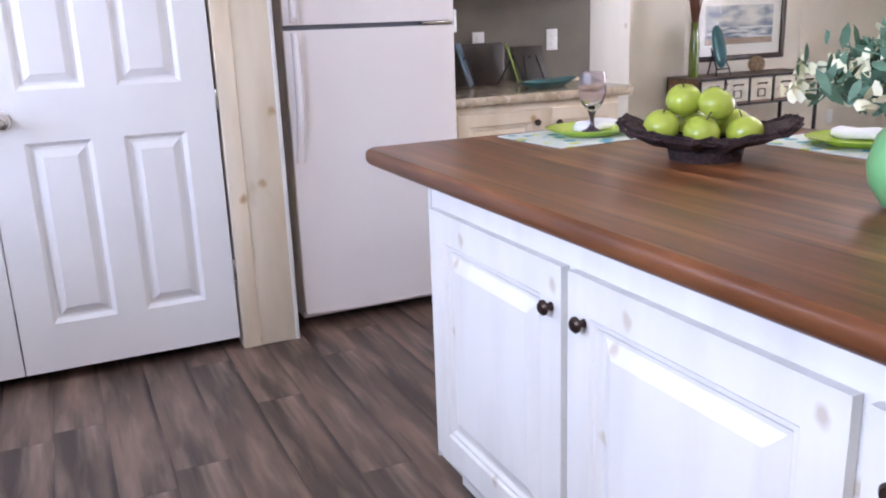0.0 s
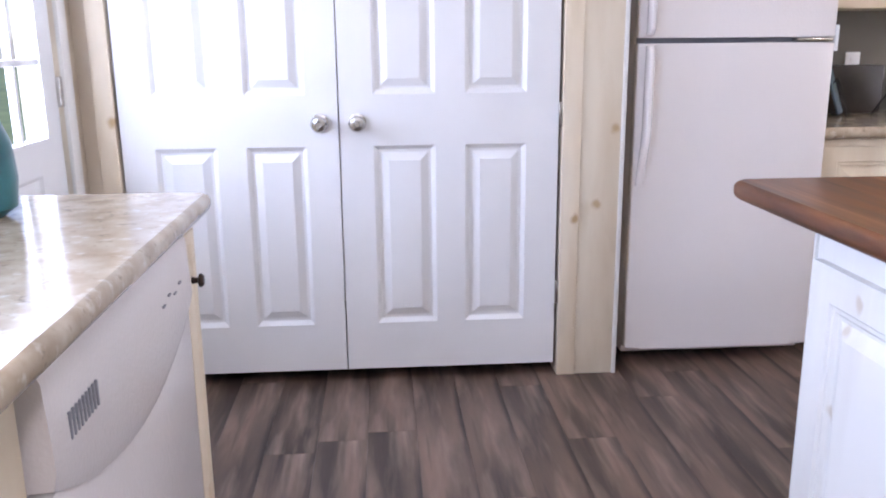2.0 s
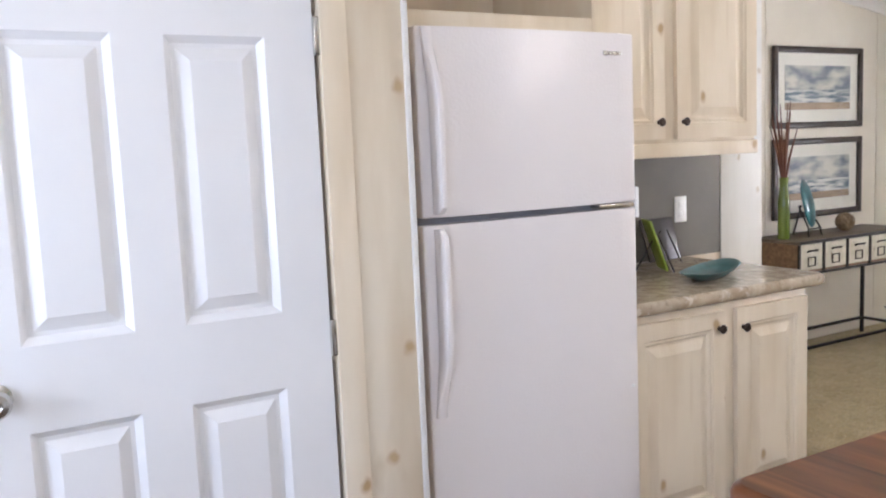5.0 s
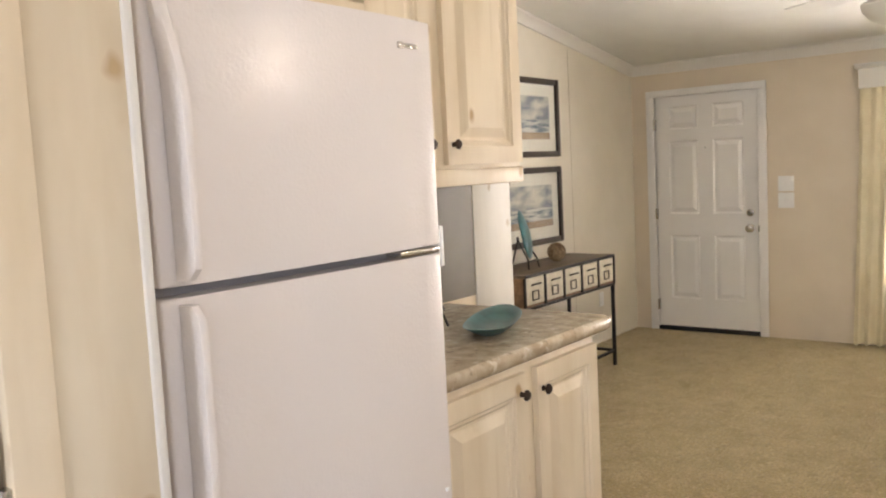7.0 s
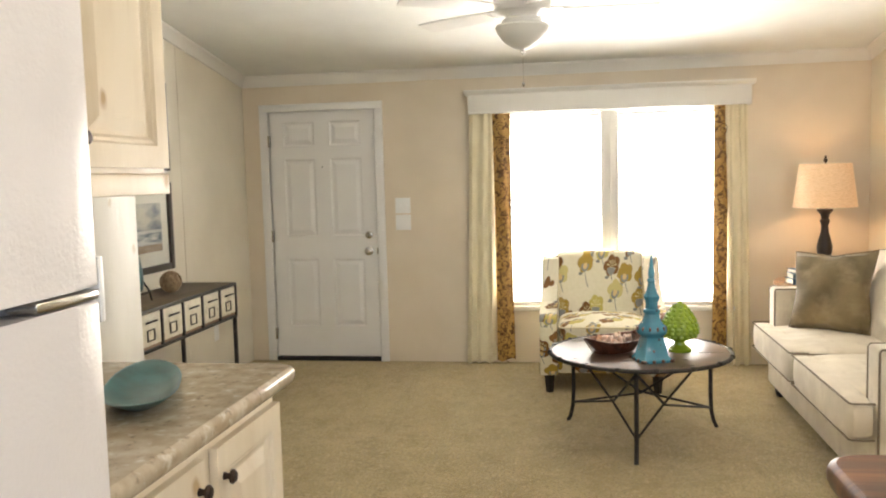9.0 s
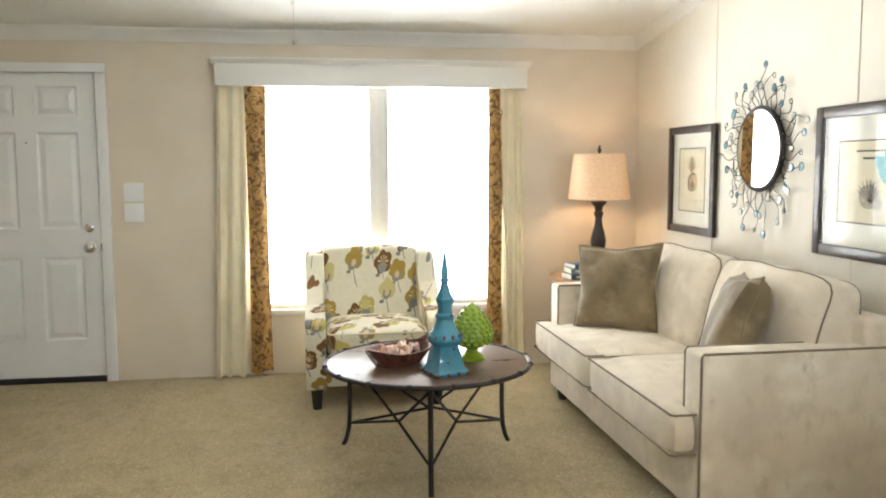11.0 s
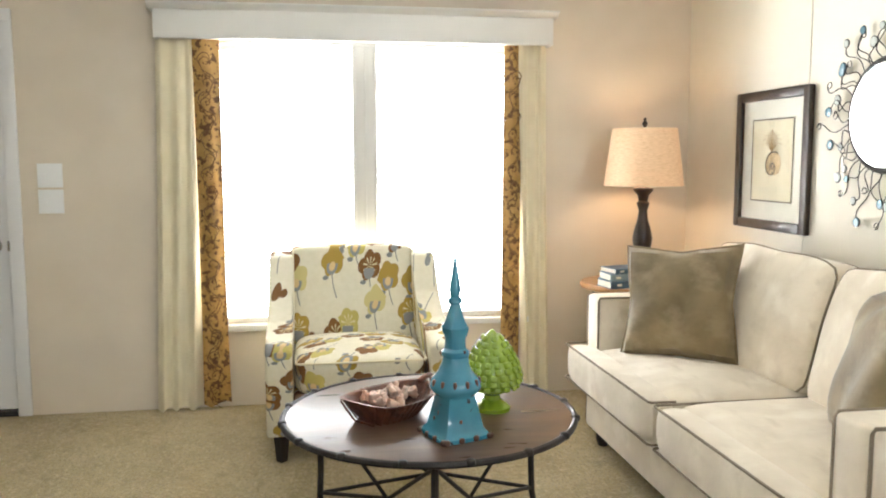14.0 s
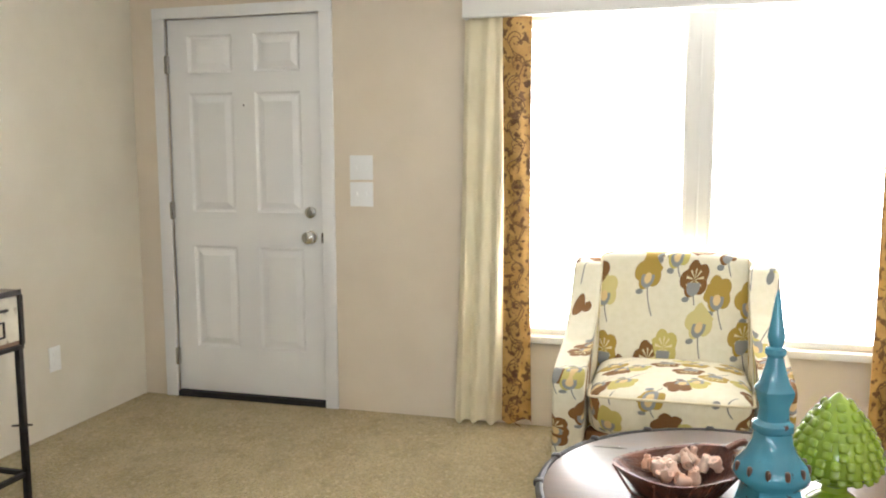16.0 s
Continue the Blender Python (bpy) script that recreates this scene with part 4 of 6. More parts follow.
part("bottom_board", B(1.492, 2.315, 4.52, YB - .004, 1.815, 1.875, .003), M["pine"], oc)
part("side_board", B(2.315, 2.334, 4.52, YB - .004, .0, 2.5, .002), M["pine"], oc)
part("top_board", B(1.492, 2.315, 4.52, YB - .004, 2.38, 2.5, .003), M["pine"], oc)
part("back_board", B(1.492, 2.315, YB - .02, YB - .004, 1.875, 2.38), M["pine"], oc)
struct("trim_end_stile", B(3.56, 3.84, YB - .010, YB - .0, .0, 2.9, .002), M["cool"], "whitewashed pale pine end board", "trim")

# left counter with dishwasher
top_slab(XW + .003, .185, .2, 3.20, .895, .94, .01, M["lam"], "countertop", "grey-brown mottled laminate countertop beside dishwasher", "countertop", {2: .03})
lc = thing("base_cabinet", "whitewashed pine end cabinet beside dishwasher", "cabinet")
part("body", B(XW + .003, .12, 3.05, 3.165, .09, .895, .003), M["pine"], lc)
part("toe_kick", B(XW + .01, .06, 3.05, 3.16, 0, .09), M["pine"], lc)
cab_door(.10, .735, Matrix.Translation((.142, 3.058, .125)) @ pose(0, 0, 0, 0, 0, 90), lc, M["pine"], (.05, .62), .028)
dw = thing("dishwasher", "white built-in dishwasher under counter", "dishwasher")
part("body", B(XW + .02, .10, 2.215, 3.045, .02, .885, .004), M["plastic"], dw)
part("door_panel", B(.10, .146, 2.22, 3.04, .11, .70, .006), M["fridge"], dw)
bm = bmesh.new()
ys = [2.22 + .82 * i / 10 for i in range(11)]
sec = []
for i, y in enumerate(ys):
    u = i / 10
    zlow = .705 - .095 * math.sin(math.pi * u) ** .8
    sec.append([bm.verts.new(p) for p in ((.10, y, zlow), (.150, y, zlow + .004), (.156, y, zlow + .03), (.150, y, .86), (.142, y, .878), (.10, y, .88))])
for a, b in zip(sec, sec[1:]):
    for k in range(6):
        bm.faces.new((a[k], a[(k + 1) % 6], b[(k + 1) % 6], b[k]))
bm.faces.new(sec[0])
bm.faces.new(sec[-1][::-1])
cp = part("control_panel", bm, M["fridge"], dw, "bowed white control panel")
for i in range(9):
    part("vent_slot", B(.148, .1562, 2.285 + i * .014, 2.290 + i * .014, .752, .792), M["fridge_dark"], cp)
for i in range(4):
    part("button_mark", B(.150, .1565, 2.80 + i * .045, 2.818 + i * .045, .775 + .01 * (i % 2), .779 + .01 * (i % 2)), M["fridge_dark"], cp)
part("toe_panel", B(.04, .06, 2.225, 3.04, .01, .1), M["darkgap"], dw)
lc2 = thing("base_cabinet", "whitewashed pine base cabinet under kitchen window", "cabinet")
part("body", B(XW + .003, .12, .21, 2.21, .09, .895, .003), M["pine"], lc2)
part("toe_kick", B(XW + .01, .06, .21, 2.21, 0, .09), M["pine"], lc2)
tj = thing("ceramic_jar", "tall teal glazed ceramic jar on counter", "jar",
           bm=lathe(bmesh.new(), [(.05, 0), (.078, .02), (.085, .08), (.08, .15), (.055, .22), (.03, .26), (.032, .285)], 28), material=M["teal_dish"], m=pose(-.235, 2.93, .94))

# ---- island ----
isl = thing("kitchen_island", "whitewashed pine kitchen island with raised-panel doors", "island")
IX0, IX1, IY0, IY1 = 1.535, 2.30, .55, 2.90
part("body", B(IX0, IX1, IY0, IY1, .09, .895, .003), M["cool"], isl)
part("toe_kick", B(IX0 + .05, IX1 - .03, IY0 + .03, IY1 - .03, 0, .09), M["cool"], isl)
yy = [2.885, 2.235, 1.575, .905]
R = pose(0, 0, 0, 0, 0, -90)
for i in range(3):
    a, b = yy[i] - .012, yy[i + 1] + .012
    cab_door(a - b, .69, Matrix.Translation((IX0 - .021, a, .13)) @ R, isl, M["cool"], (a - b - .035, .60) if i == 0 else (.055, .60), .075)
part("corner_board", B(IX0 - .006, IX0 + .02, IY1, IY1 + .008, .09, .895, .002), M["cool"], isl)
top_slab(1.465, 2.70, .45, 3.225, .893, .94, .02, M["topw"], "island_top", "dark walnut laminate island top with rolled edge", "countertop", {3: .035, 2: .06})


# ---- living room ----
sofa = thing("sofa", "cream microsuede two-seat sofa with brown piping", "sofa")
SX0, SX1, SYB, SYF = 4.77, 6.75, 1.63, 2.44
part("base", B(SX0 + .02, SX1 - .02, SYB, SYF, .075, .30, .02, 3), M["sofa"], sofa)
part("back_frame", B(SX0 + .02, SX1 - .02, SYB, SYB + .13, .28, .80, .03, 3), M["sofa"], sofa)
for x0, x1 in ((SX0, SX0 + .15), (SX1 - .15, SX1)):
    part("arm", B(x0, x1, SYB + .01, SYF - .01, .07, .69, .018, 3), M["sofa"], sofa)
    for xx in (x0 + .006, x1 - .006):
        part("piping", tube(bmesh.new(), [(xx, SYB + .02, .688), (xx, SYF - .02, .688), (xx, SYF - .012, .675), (xx, SYF - .012, .1)], .005, 6), M["cord"], sofa, "dark brown piping")
xm = (SX0 + SX1) / 2


def seat_cushion(x0, x1, arm_at_left):
    """A T-shaped seat cushion, puffed, wrapping the arm's front."""
    bm = bmesh.new()
    xa, xb = (x0 - .15, x1) if arm_at_left else (x0, x1 + .15)
    blob(bm, ((x0 + x1) / 2, 2.13, .385), ((x1 - x0) / 2, .36, .092), 7, 10, lambda q, w: Vector((w.x, w.y, w.z + (.018 * (1 - q.x ** 2) * (1 - q.y ** 2) if q.z > 0 else 0))))
    blob(bm, ((xa + xb) / 2, 2.485, .385), ((xb - xa) / 2, .058, .09), 5, 8)
    return bm


for x0, x1, left in ((SX0 + .15, xm - .002, True), (xm + .002, SX1 - .15, False)):
    c = part("seat_cushion", seat_cushion(x0, x1, left), M["sofa"], sofa)
    xa, xb = (x0 - .145, x1 - .006) if left else (x0 + .006, x1 + .145)
    for z in (.462, .31):
        part("piping", tube(bmesh.new(), [(xa + .006, 2.44, z), (xa + .008, 2.525, z), (xa + .02, 2.537, z), (xb - .02, 2.537, z), (xb - .008, 2.525, z), (xb - .006, 1.9 if z > .4 else 2.44, z)], .0045, 6), M["cord"], c, "dark brown piping")
def back_cushion(x0, x1):
    """A boxy puffed cushion that leans back, with piping round its front and rear edges."""
    lean = pose(0, 0, 0, 13, 0, 0).to_3x3()
    c, half, k = Vector(((x0 + x1) / 2, 1.83, .68)), ((x1 - x0) / 2, .125, .255), 10

    def puff(q, w):
        return Vector((w.x, w.y * (1.25 - .45 * abs(q.x) ** 3 - .3 * max(0, q.z) ** 2), w.z - .012 * q.x ** 2 * (q.z > 0) + .004 * math.sin(7 * q.x)))

    cu_ = part("back_cushion", blob(bmesh.new(), c, half, k, 14, puff, lean), M["sofa"], sofa)
    for side in (.80, -.80):
        pts = []
        for i in range(72):
            a = 2 * math.pi * i / 72
            f = (abs(math.cos(a)) ** k + abs(math.sin(a)) ** k) ** (-1 / k)
            p = Vector((math.cos(a) * f, side, math.sin(a) * f))
            p /= (abs(p.x) ** k + abs(p.y) ** k + abs(p.z) ** k) ** (1 / k)
            pts.append(c + lean @ puff(p, Vector((p.x * half[0], p.y * half[1], p.z * half[2]))))
        part("piping", tube(bmesh.new(), pts, .0045, 6, True), M["cord"], cu_, "dark brown piping")


for x0, x1 in ((SX0 + .10, xm - .004), (xm + .004, SX1 - .10)):
    back_cushion(x0, x1)
for x, y in ((SX0 + .1, SYF - .06), (SX1 - .1, SYF - .06), (SX0 + .1, SYB + .08), (SX1 - .1, SYB + .08)):
    part("leg", lathe(bmesh.new(), [(.022, 0), (.032, .03), (.034, .08)], 12, (x, y, 0)), M["black_wood"], sofa, "short dark leg")


def pillow(lab, m, s=.245, th=.085):
    def f(q, w):
        e = (1 - abs(q.x) ** 3.2) * (1 - abs(q.z) ** 3.2)
        pinch = 1 + .10 * (abs(q.x * q.z)) - .05 * (q.x ** 2 * (1 - q.z ** 2) + q.z ** 2 * (1 - q.x ** 2))
        y = math.copysign(th * max(e, 0) ** .42 + .004, q.y) + .006 * math.sin(6 * q.x + 4 * q.z)
        return Vector((q.x * s * pinch, y, q.z * s * pinch))
    bm = bmesh.new()
    n = 18
    for sg in (-1, 1):
        g = [[bm.verts.new(f(Vector((-1 + 2 * i / n, sg, -1 + 2 * j / n)), None)) for i in range(n + 1)] for j in range(n + 1)]
        for j in range(n):
            for i in range(n):
                bm.faces.new((g[j][i], g[j][i + 1], g[j + 1][i + 1], g[j + 1][i]))
    bmesh.ops.remove_doubles(bm, verts=bm.verts[:], dist=.0085)
    ob = thing("throw_pillow", lab, "pillow", m=m, bm=bm, material=M["olive"], group="sofa pillows")
    loop = [(-1 + 2 * i / 16, -1) for i in range(16)] + [(1, -1 + 2 * i / 16) for i in range(16)] + [(1 - 2 * i / 16, 1) for i in range(16)] + [(-1, 1 - 2 * i / 16) for i in range(16)]
    part("seam_cord", tube(bmesh.new(), [f(Vector((u, 1, v)), None) - Vector((0, .004, 0)) for u, v in loop], .0055, 6, True), M["olive"], ob)
    return ob


pillow("olive velvet throw pillow leaning against far sofa arm", pose(6.34, 2.17, .705, 16, 4, 46), .225)
pillow("olive velvet throw pillow leaning on back cushion", pose(5.17, 2.09, .70, 16, 5, -20), .215, .10)

# armchair
ch = thing("armchair", "cream armchair with brown and mustard flower print", "armchair", m=pose(0, 0, 0))
CY0, CY1 = 3.07, 3.885
prof = [(6.63, .12), (6.60, .50), (6.63, .525), (6.72, .53), (6.95, .56), (7.12, .66), (7.24, .83), (7.36, .845), (7.42, .83), (7.36, .12)]
for y0, y1 in ((CY0, CY0 + .115), (CY1 - .115, CY1)):
    part("arm", prism(bmesh.new(), prof, "y", y0, y1, .014, 3), M["flower"], ch)
part("base", B(6.66, 7.34, CY0 + .115, CY1 - .115, .13, .30, .015, 2), M["flower"], ch)
part("seat_cushion", blob(bmesh.new(), (6.90, (CY0 + CY1) / 2, .375), (.30, (CY1 - CY0) / 2 - .117, .085), 6, 10, lambda q, w: Vector((w.x, w.y, w.z + (.025 * (1 - q.x ** 2) * (1 - q.y ** 2) if q.z > 0 else 0)))), M["flower"], ch)
part("backrest", blob(bmesh.new(), (7.285, (CY0 + CY1) / 2, .595), (.085, (CY1 - CY0) / 2 - .085, .275), 11, 10, lambda q, w: Vector((w.x + .10 * w.z / .285 * 1.0, w.y, w.z + .004 * (1 - q.y ** 2) * (q.z > .5)))), M["flower"], ch)
cya, cyb = CY0 + .125, CY1 - .125
part("piping", tube(bmesh.new(), [(6.75, cya, .445), (6.62, cya + .004, .443), (6.606, cya + .02, .443), (6.606, cyb - .02, .443), (6.62, cyb - .004, .443), (6.75, cyb, .445)], .005, 6), M["curtain"], ch, "cream piping")
for yy_ in (cya - .012, cyb + .012):
    part("piping", tube(bmesh.new(), [(7.12, yy_, .50), (7.20, yy_, .68), (7.275, yy_, .845), (7.30, yy_, .862)], .005, 6), M["curtain"], ch, "cream piping")
for x, y in ((6.68, CY0 + .06), (6.68, CY1 - .06), (7.3, CY0 + .06), (7.3, CY1 - .06)):
    bm = bmesh.new()
    lathe(bm, [(.024, 0), (.036, .135)], 4, (x, y, 0))
    part("leg", bm, M["black_wood"], ch, "tapered black wooden leg")

# coffee table
TC = Vector((5.77, 3.31))
TZ = .475
ct = thing("coffee_table", "round coffee table with brown metal-clad top and iron legs", "table")
TR = .478
part("tabletop", lathe(bmesh.new(), [(TR - .02, TZ - .022), (TR - .006, TZ - .016), (TR - .006, TZ - .004), (TR - .016, TZ), (0.001, TZ + .0005)], 72, (TC.x, TC.y, 0)), M["table_top"], ct)
bm = bmesh.new()
tube(bm, [(TC.x + TR * math.cos(a), TC.y + TR * math.sin(a), TZ - .008) for a in [2 * math.pi * i / 72 for i in range(72)]], .011, 8, True)
part("rim", bm, M["iron"], ct, "dark iron rim")
for i in range(16):
    a = 2 * math.pi * i / 16 + .1
    part("stud", blob(bmesh.new(), (TC.x + (TR + .002) * math.cos(a), TC.y + (TR + .002) * math.sin(a), TZ - .004), (.014, .014, .012), 3, 3), M["iron"], ct)
legs = [Vector((6.045, 3.70)), Vector((5.965, 2.87)), Vector((5.30, 3.36))]
for L in legs:
    d = (L - TC).normalized()
    P = [(TC.x + d.x * r, TC.y + d.y * r, z) for r, z in ((.475, 0), (.455, .04), (.44, .10), (.435, .2), (.435, .35), (.44, TZ - .02))]
    part("leg", tube(bmesh.new(), P, .0115, 8), M["iron"], ct)
for i in range(3):
    a, b = legs[i], legs[(i + 1) % 3]
    da, db = (a - TC).normalized() * .437, (b - TC).normalized() * .437
    A, C = TC + da, TC + db
    mid = (A + C) / 2
    part("brace", tube(bmesh.new(), [(A.x, A.y, .115), (mid.x * .7 + TC.x * .3, mid.y * .7 + TC.y * .3, .20), (C.x, C.y, TZ - .03)], .007, 6), M["iron"], ct)
    part("brace", tube(bmesh.new(), [(C.x, C.y, .115), (mid.x * .7 + TC.x * .3, mid.y * .7 + TC.y * .3, .21), (A.x, A.y, TZ - .03)], .007, 6), M["iron"], ct)

# things on the table
tw = thing("ceramic_tower", "blue crackle-glazed square ceramic tower ornament", "ornament", m=pose(5.52, 3.266, TZ, 0, 0, 20) @ Matrix.Diagonal((1, 1, 1.04, 1)))
bm = bmesh.new()


def square_loft(bm, prof, n=4, tw0=math.pi / 4, corner=.12):
    seg = n * 4
    rings = []
    for r, z, k in prof:
        ring = []
        for i in range(seg):
            a = 2 * math.pi * i / seg
            c, s = math.cos(a), math.sin(a)
            L = (abs(c) ** k + abs(s) ** k) ** (1 / k)
            ring.append(bm.verts.new((r * c / L, r * s / L, z)))
        rings.append(ring)
    for a, b in zip(rings, rings[1:]):
        for i in range(seg):
            bm.faces.new((a[i], a[(i + 1) % seg], b[(i + 1) % seg], b[i]))
    bm.faces.new(rings[0][::-1])
    bm.faces.new(rings[-1])
    return bm


part("tower_body", square_loft(bmesh.new(), [(.082, 0, 9), (.084, .012, 9), (.078, .018, 9), (.068, .03, 8), (.058, .075, 8), (.05, .115, 6), (.052, .122, 4), (.074, .138, 2.4), (.078, .15, 2.2), (.07, .17, 2.2), (.05, .19, 2.5),
                                              (.036, .215, 4), (.034, .232, 4), (.042, .238, 2.2), (.042, .25, 2.2), (.030, .258, 3), (.027, .285, 4), (.034, .305, 4), (.036, .318, 4), (.026, .335, 4), (.019, .365, 3), (.016, .385, 2),
                                              (.022, .392, 2), (.021, .402, 2), (.013, .406, 2), (.018, .425, 2), (.017, .432, 2), (.012, .46, 2), (.005, .51, 2), (.001, .52, 2)]), M["teal"], tw)
for i in range(16):
    s, u = i // 4, (i % 4 - 1.5) / 2
    a = s * math.pi / 2
    x, y = .080, u * .098
    part("base_knob", blob(bmesh.new(), (x * math.cos(a) - y * math.sin(a), x * math.sin(a) + y * math.cos(a), .008), (.009, .011, .009), 2.4, 3), M["brown_wood"], tw, "dark brown beaded base edge")
for i in range(12):
    a = 2 * math.pi * i / 12
    part("notch", blob(bmesh.new(), (.072 * math.cos(a), .072 * math.sin(a), .162), (.006, .006, .012), 2.4, 3), M["brown_wood"], tw, "dark brown notch")
for s in range(4):
    a = s * math.pi / 2
    for dx, dz, r in ((0, .07, .012), (-.016, .055, .007), (.016, .085, .007)):
        x, y = .0605 - .012 * (dz - .055) / .03, dx
        part("relief_mark", blob(bmesh.new(), (x * math.cos(a) - y * math.sin(a), x * math.sin(a) + y * math.cos(a), dz), (.004, .006, r), 2.2, 3), M["brown_wood"], tw, "dark relief mark")
pn = thing("ceramic_pinecone", "lime green glazed ceramic artichoke ornament on foot", "ornament", m=pose(5.755, 3.10, TZ) @ Matrix.Diagonal((1.04, 1.04, 1.06, 1)))
part("foot", lathe(bmesh.new(), [(.058, 0), (.06, .012), (.048, .022), (.028, .035), (.026, .048), (.05, .062), (.075, .075)], 28), M["lime"], pn)
part("core", lathe(bmesh.new(), [(.06, .065), (.088, .09), (.092, .115), (.08, .155), (.058, .195), (.03, .23), (.008, .252), (.002, .256)], 28), M["lime"], pn)
scale_me = None
for j in range(9):
    z = .082 + j * .0185
    r = float(np.interp(z, [.065, .09, .115, .155, .195, .23, .25], [.06, .088, .092, .08, .058, .03, .01]))
    n = max(5, int(2 * math.pi * r / .030))
    for i in range(n):
        a = 2 * math.pi * (i + .5 * (j % 2)) / n
        if scale_me is None:
            o = part("scale", blob(bmesh.new(), (0, 0, 0), (.007, .0115, .0115), 2.2, 3), M["lime"], pn)
            scale_me = o.data
        else:
            o = new("scale", scale_me)
            o.parent = pn
        o.matrix_basis = Matrix.Translation(((r + .002) * math.cos(a), (r + .002) * math.sin(a), z)) @ Matrix.Rotation(a, 4, "Z") @ Matrix.Rotation(radians(-32), 4, "Y")
bw = thing("wooden_bowl", "red-brown boat-shaped wooden bowl with shells", "bowl", m=pose(5.73, 3.45, TZ, 0, 0, -50))


def boat(bm, L, W, H, t, n=28):
    rings = []
    for f, z in ((.35, 0), (.55, .02), (.82, .6), (1, 1), (.93, .985), (.74, .55), (.45, .12), (.05, .1)):
        ring = []
        for i in range(n):
            a = 2 * math.pi * i / n
            x, y = math.cos(a), math.sin(a)
            px = L * f * (abs(x) ** .8) * math.copysign(1, x)
            zz = H * z * (1 + .28 * abs(x) ** 3)
            ring.append(bm.verts.new((px, W * f * y, zz)))
        rings.append(ring)
    for a, b in zip(rings, rings[1:]):
        for i in range(n):
            bm.faces.new((a[i], a[(i + 1) % n], b[(i + 1) % n], b[i]))
    bm.faces.new(rings[0][::-1])
    bm.faces.new(rings[-1])
    return bm


part("bowl_shell", boat(bmesh.new(), .17, .125, .07, .01), M["redwood"], bw)
part("handle", tube(bmesh.new(), [(.15, 0, .085), (.18, 0, .098), (.205, 0, .098), (.22, 0, .09)], [.012, .009, .010, .004], 8), M["redwood"], bw)
for i in range(11):
    u = -.8 + .16 * i
    w_ = .125 * math.sqrt(1 - u * u)
    part("rib", tube(bmesh.new(), [(.17 * u * (.5 + .5 * f_), sg * w_ * f_ * 1.02, z_) for sg, f_, z_ in ((-1, 1.0, .07), (-1, .82, .042), (-1, .56, .004), (1, .56, .004), (1, .82, .042), (1, 1.0, .07))], .0035, 5), M["redwood"], bw)
rnd = random.Random(5)
for i in range(26):
    a, r = rnd.random() * 6.28, rnd.random() ** .5
    mm = Euler((rnd.random() * 6, rnd.random() * 6, rnd.random() * 6)).to_matrix()
    part("shell", blob(bmesh.new(), (r * .105 * math.cos(a), r * .065 * math.sin(a), .052 + .02 * rnd.random() + .015 * (1 - r)), (.022, .016, .012), 2, 4,
                       lambda q, w: w * (1 + .25 * math.sin(9 * q.x)), mm), M["shells"], bw)

# side table, lamp and books
st = thing("side_table", "round honey-wood side table on dark metal legs", "side table")
SC = (7.22, 2.01)
part("tabletop", lathe(bmesh.new(), [(.27, .632), (.285, .638), (.288, .652), (.28, .664), (.001, .664)], 48, (*SC, 0)), M["side_wood"], st)
for i in range(4):
    a = math.pi / 4 + i * math.pi / 2
    part("leg", tube(bmesh.new(), [(SC[0] + .2 * math.cos(a), SC[1] + .2 * math.sin(a), .632), (SC[0] + .21 * math.cos(a), SC[1] + .21 * math.sin(a), .55), (SC[0] + .14 * math.cos(a), SC[1] + .14 * math.sin(a), .35), (SC[0] + .22 * math.cos(a), SC[1] + .22 * math.sin(a), 0)], .011, 8), M["iron"], st)
part("apron_ring", tube(bmesh.new(), [(SC[0] + .215 * math.cos(t * .262), SC[1] + .215 * math.sin(t * .262), .60) for t in range(24)], .009, 6, True), M["iron"], st)
lp = thing("table_lamp", "table lamp with dark turned base and lit linen shade", "lamp", m=pose(7.26, 1.96, .664))
part("base", lathe(bmesh.new(), [(.085, 0), (.088, .014), (.075, .026), (.05, .036), (.032, .055), (.028, .085), (.042, .10), (.042, .115), (.026, .13), (.036, .15), (.048, .19), (.052, .225), (.042, .275), (.028, .32), (.022, .37), (.030, .395), (.034, .41), (.024, .42), (.03, .45), (.052, .475), (.052, .487), (.014, .495), (.012, .51)], 28), M["black_wood"], lp)
sh = lathe(bmesh.new(), [(.205, .50), (.166, .795), (.163, .795), (.201, .50), (.205, .50)], 48, cap=False)
part("shade", sh, M["shade"], lp, "tapered beige linen shade")
part("harp", tube(bmesh.new(), [(0, 0, .44), (.05, 0, .5), (.06, 0, .6), (.04, 0, .74), (0, 0, .79), (-.04, 0, .74), (-.06, 0, .6), (-.05, 0, .5), (0, 0, .44)], .003, 6), M["iron"], lp)
part("spider", B(-.163, .163, -.004, .004, .787, .793), M["iron"], lp)
part("finial", lathe(bmesh.new(), [(.006, .79), (.007, .805), (.014, .815), (.013, .826), (.006, .834), (.009, .842), (.002, .852)], 12), M["iron"], lp)


def book(m, w, d, h, cover, lab):
    b = thing("book", lab, "book", m=m, group="books on side table")
    part("cover", B(-w / 2, w / 2, -d / 2, d / 2, 0, .003, .001, 1), cover, b)
    part("cover", B(-w / 2, w / 2, -d / 2, d / 2, h - .003, h, .001, 1), cover, b)
    part("spine", B(-w / 2, -w / 2 + .004, -d / 2, d / 2, .003, h - .003, .001, 1), cover, b)
    part("pages", B(-w / 2 + .004, w / 2 - .006, -d / 2 + .004, d / 2 - .004, .003, h - .003), M["paper"], b)
    for yy in (-.06, -.02, .05):
        part("title_bar", B(-w / 2 - .0008, -w / 2 + .001, yy, yy + .025, h * .35, h * .65), M["paper"], b)


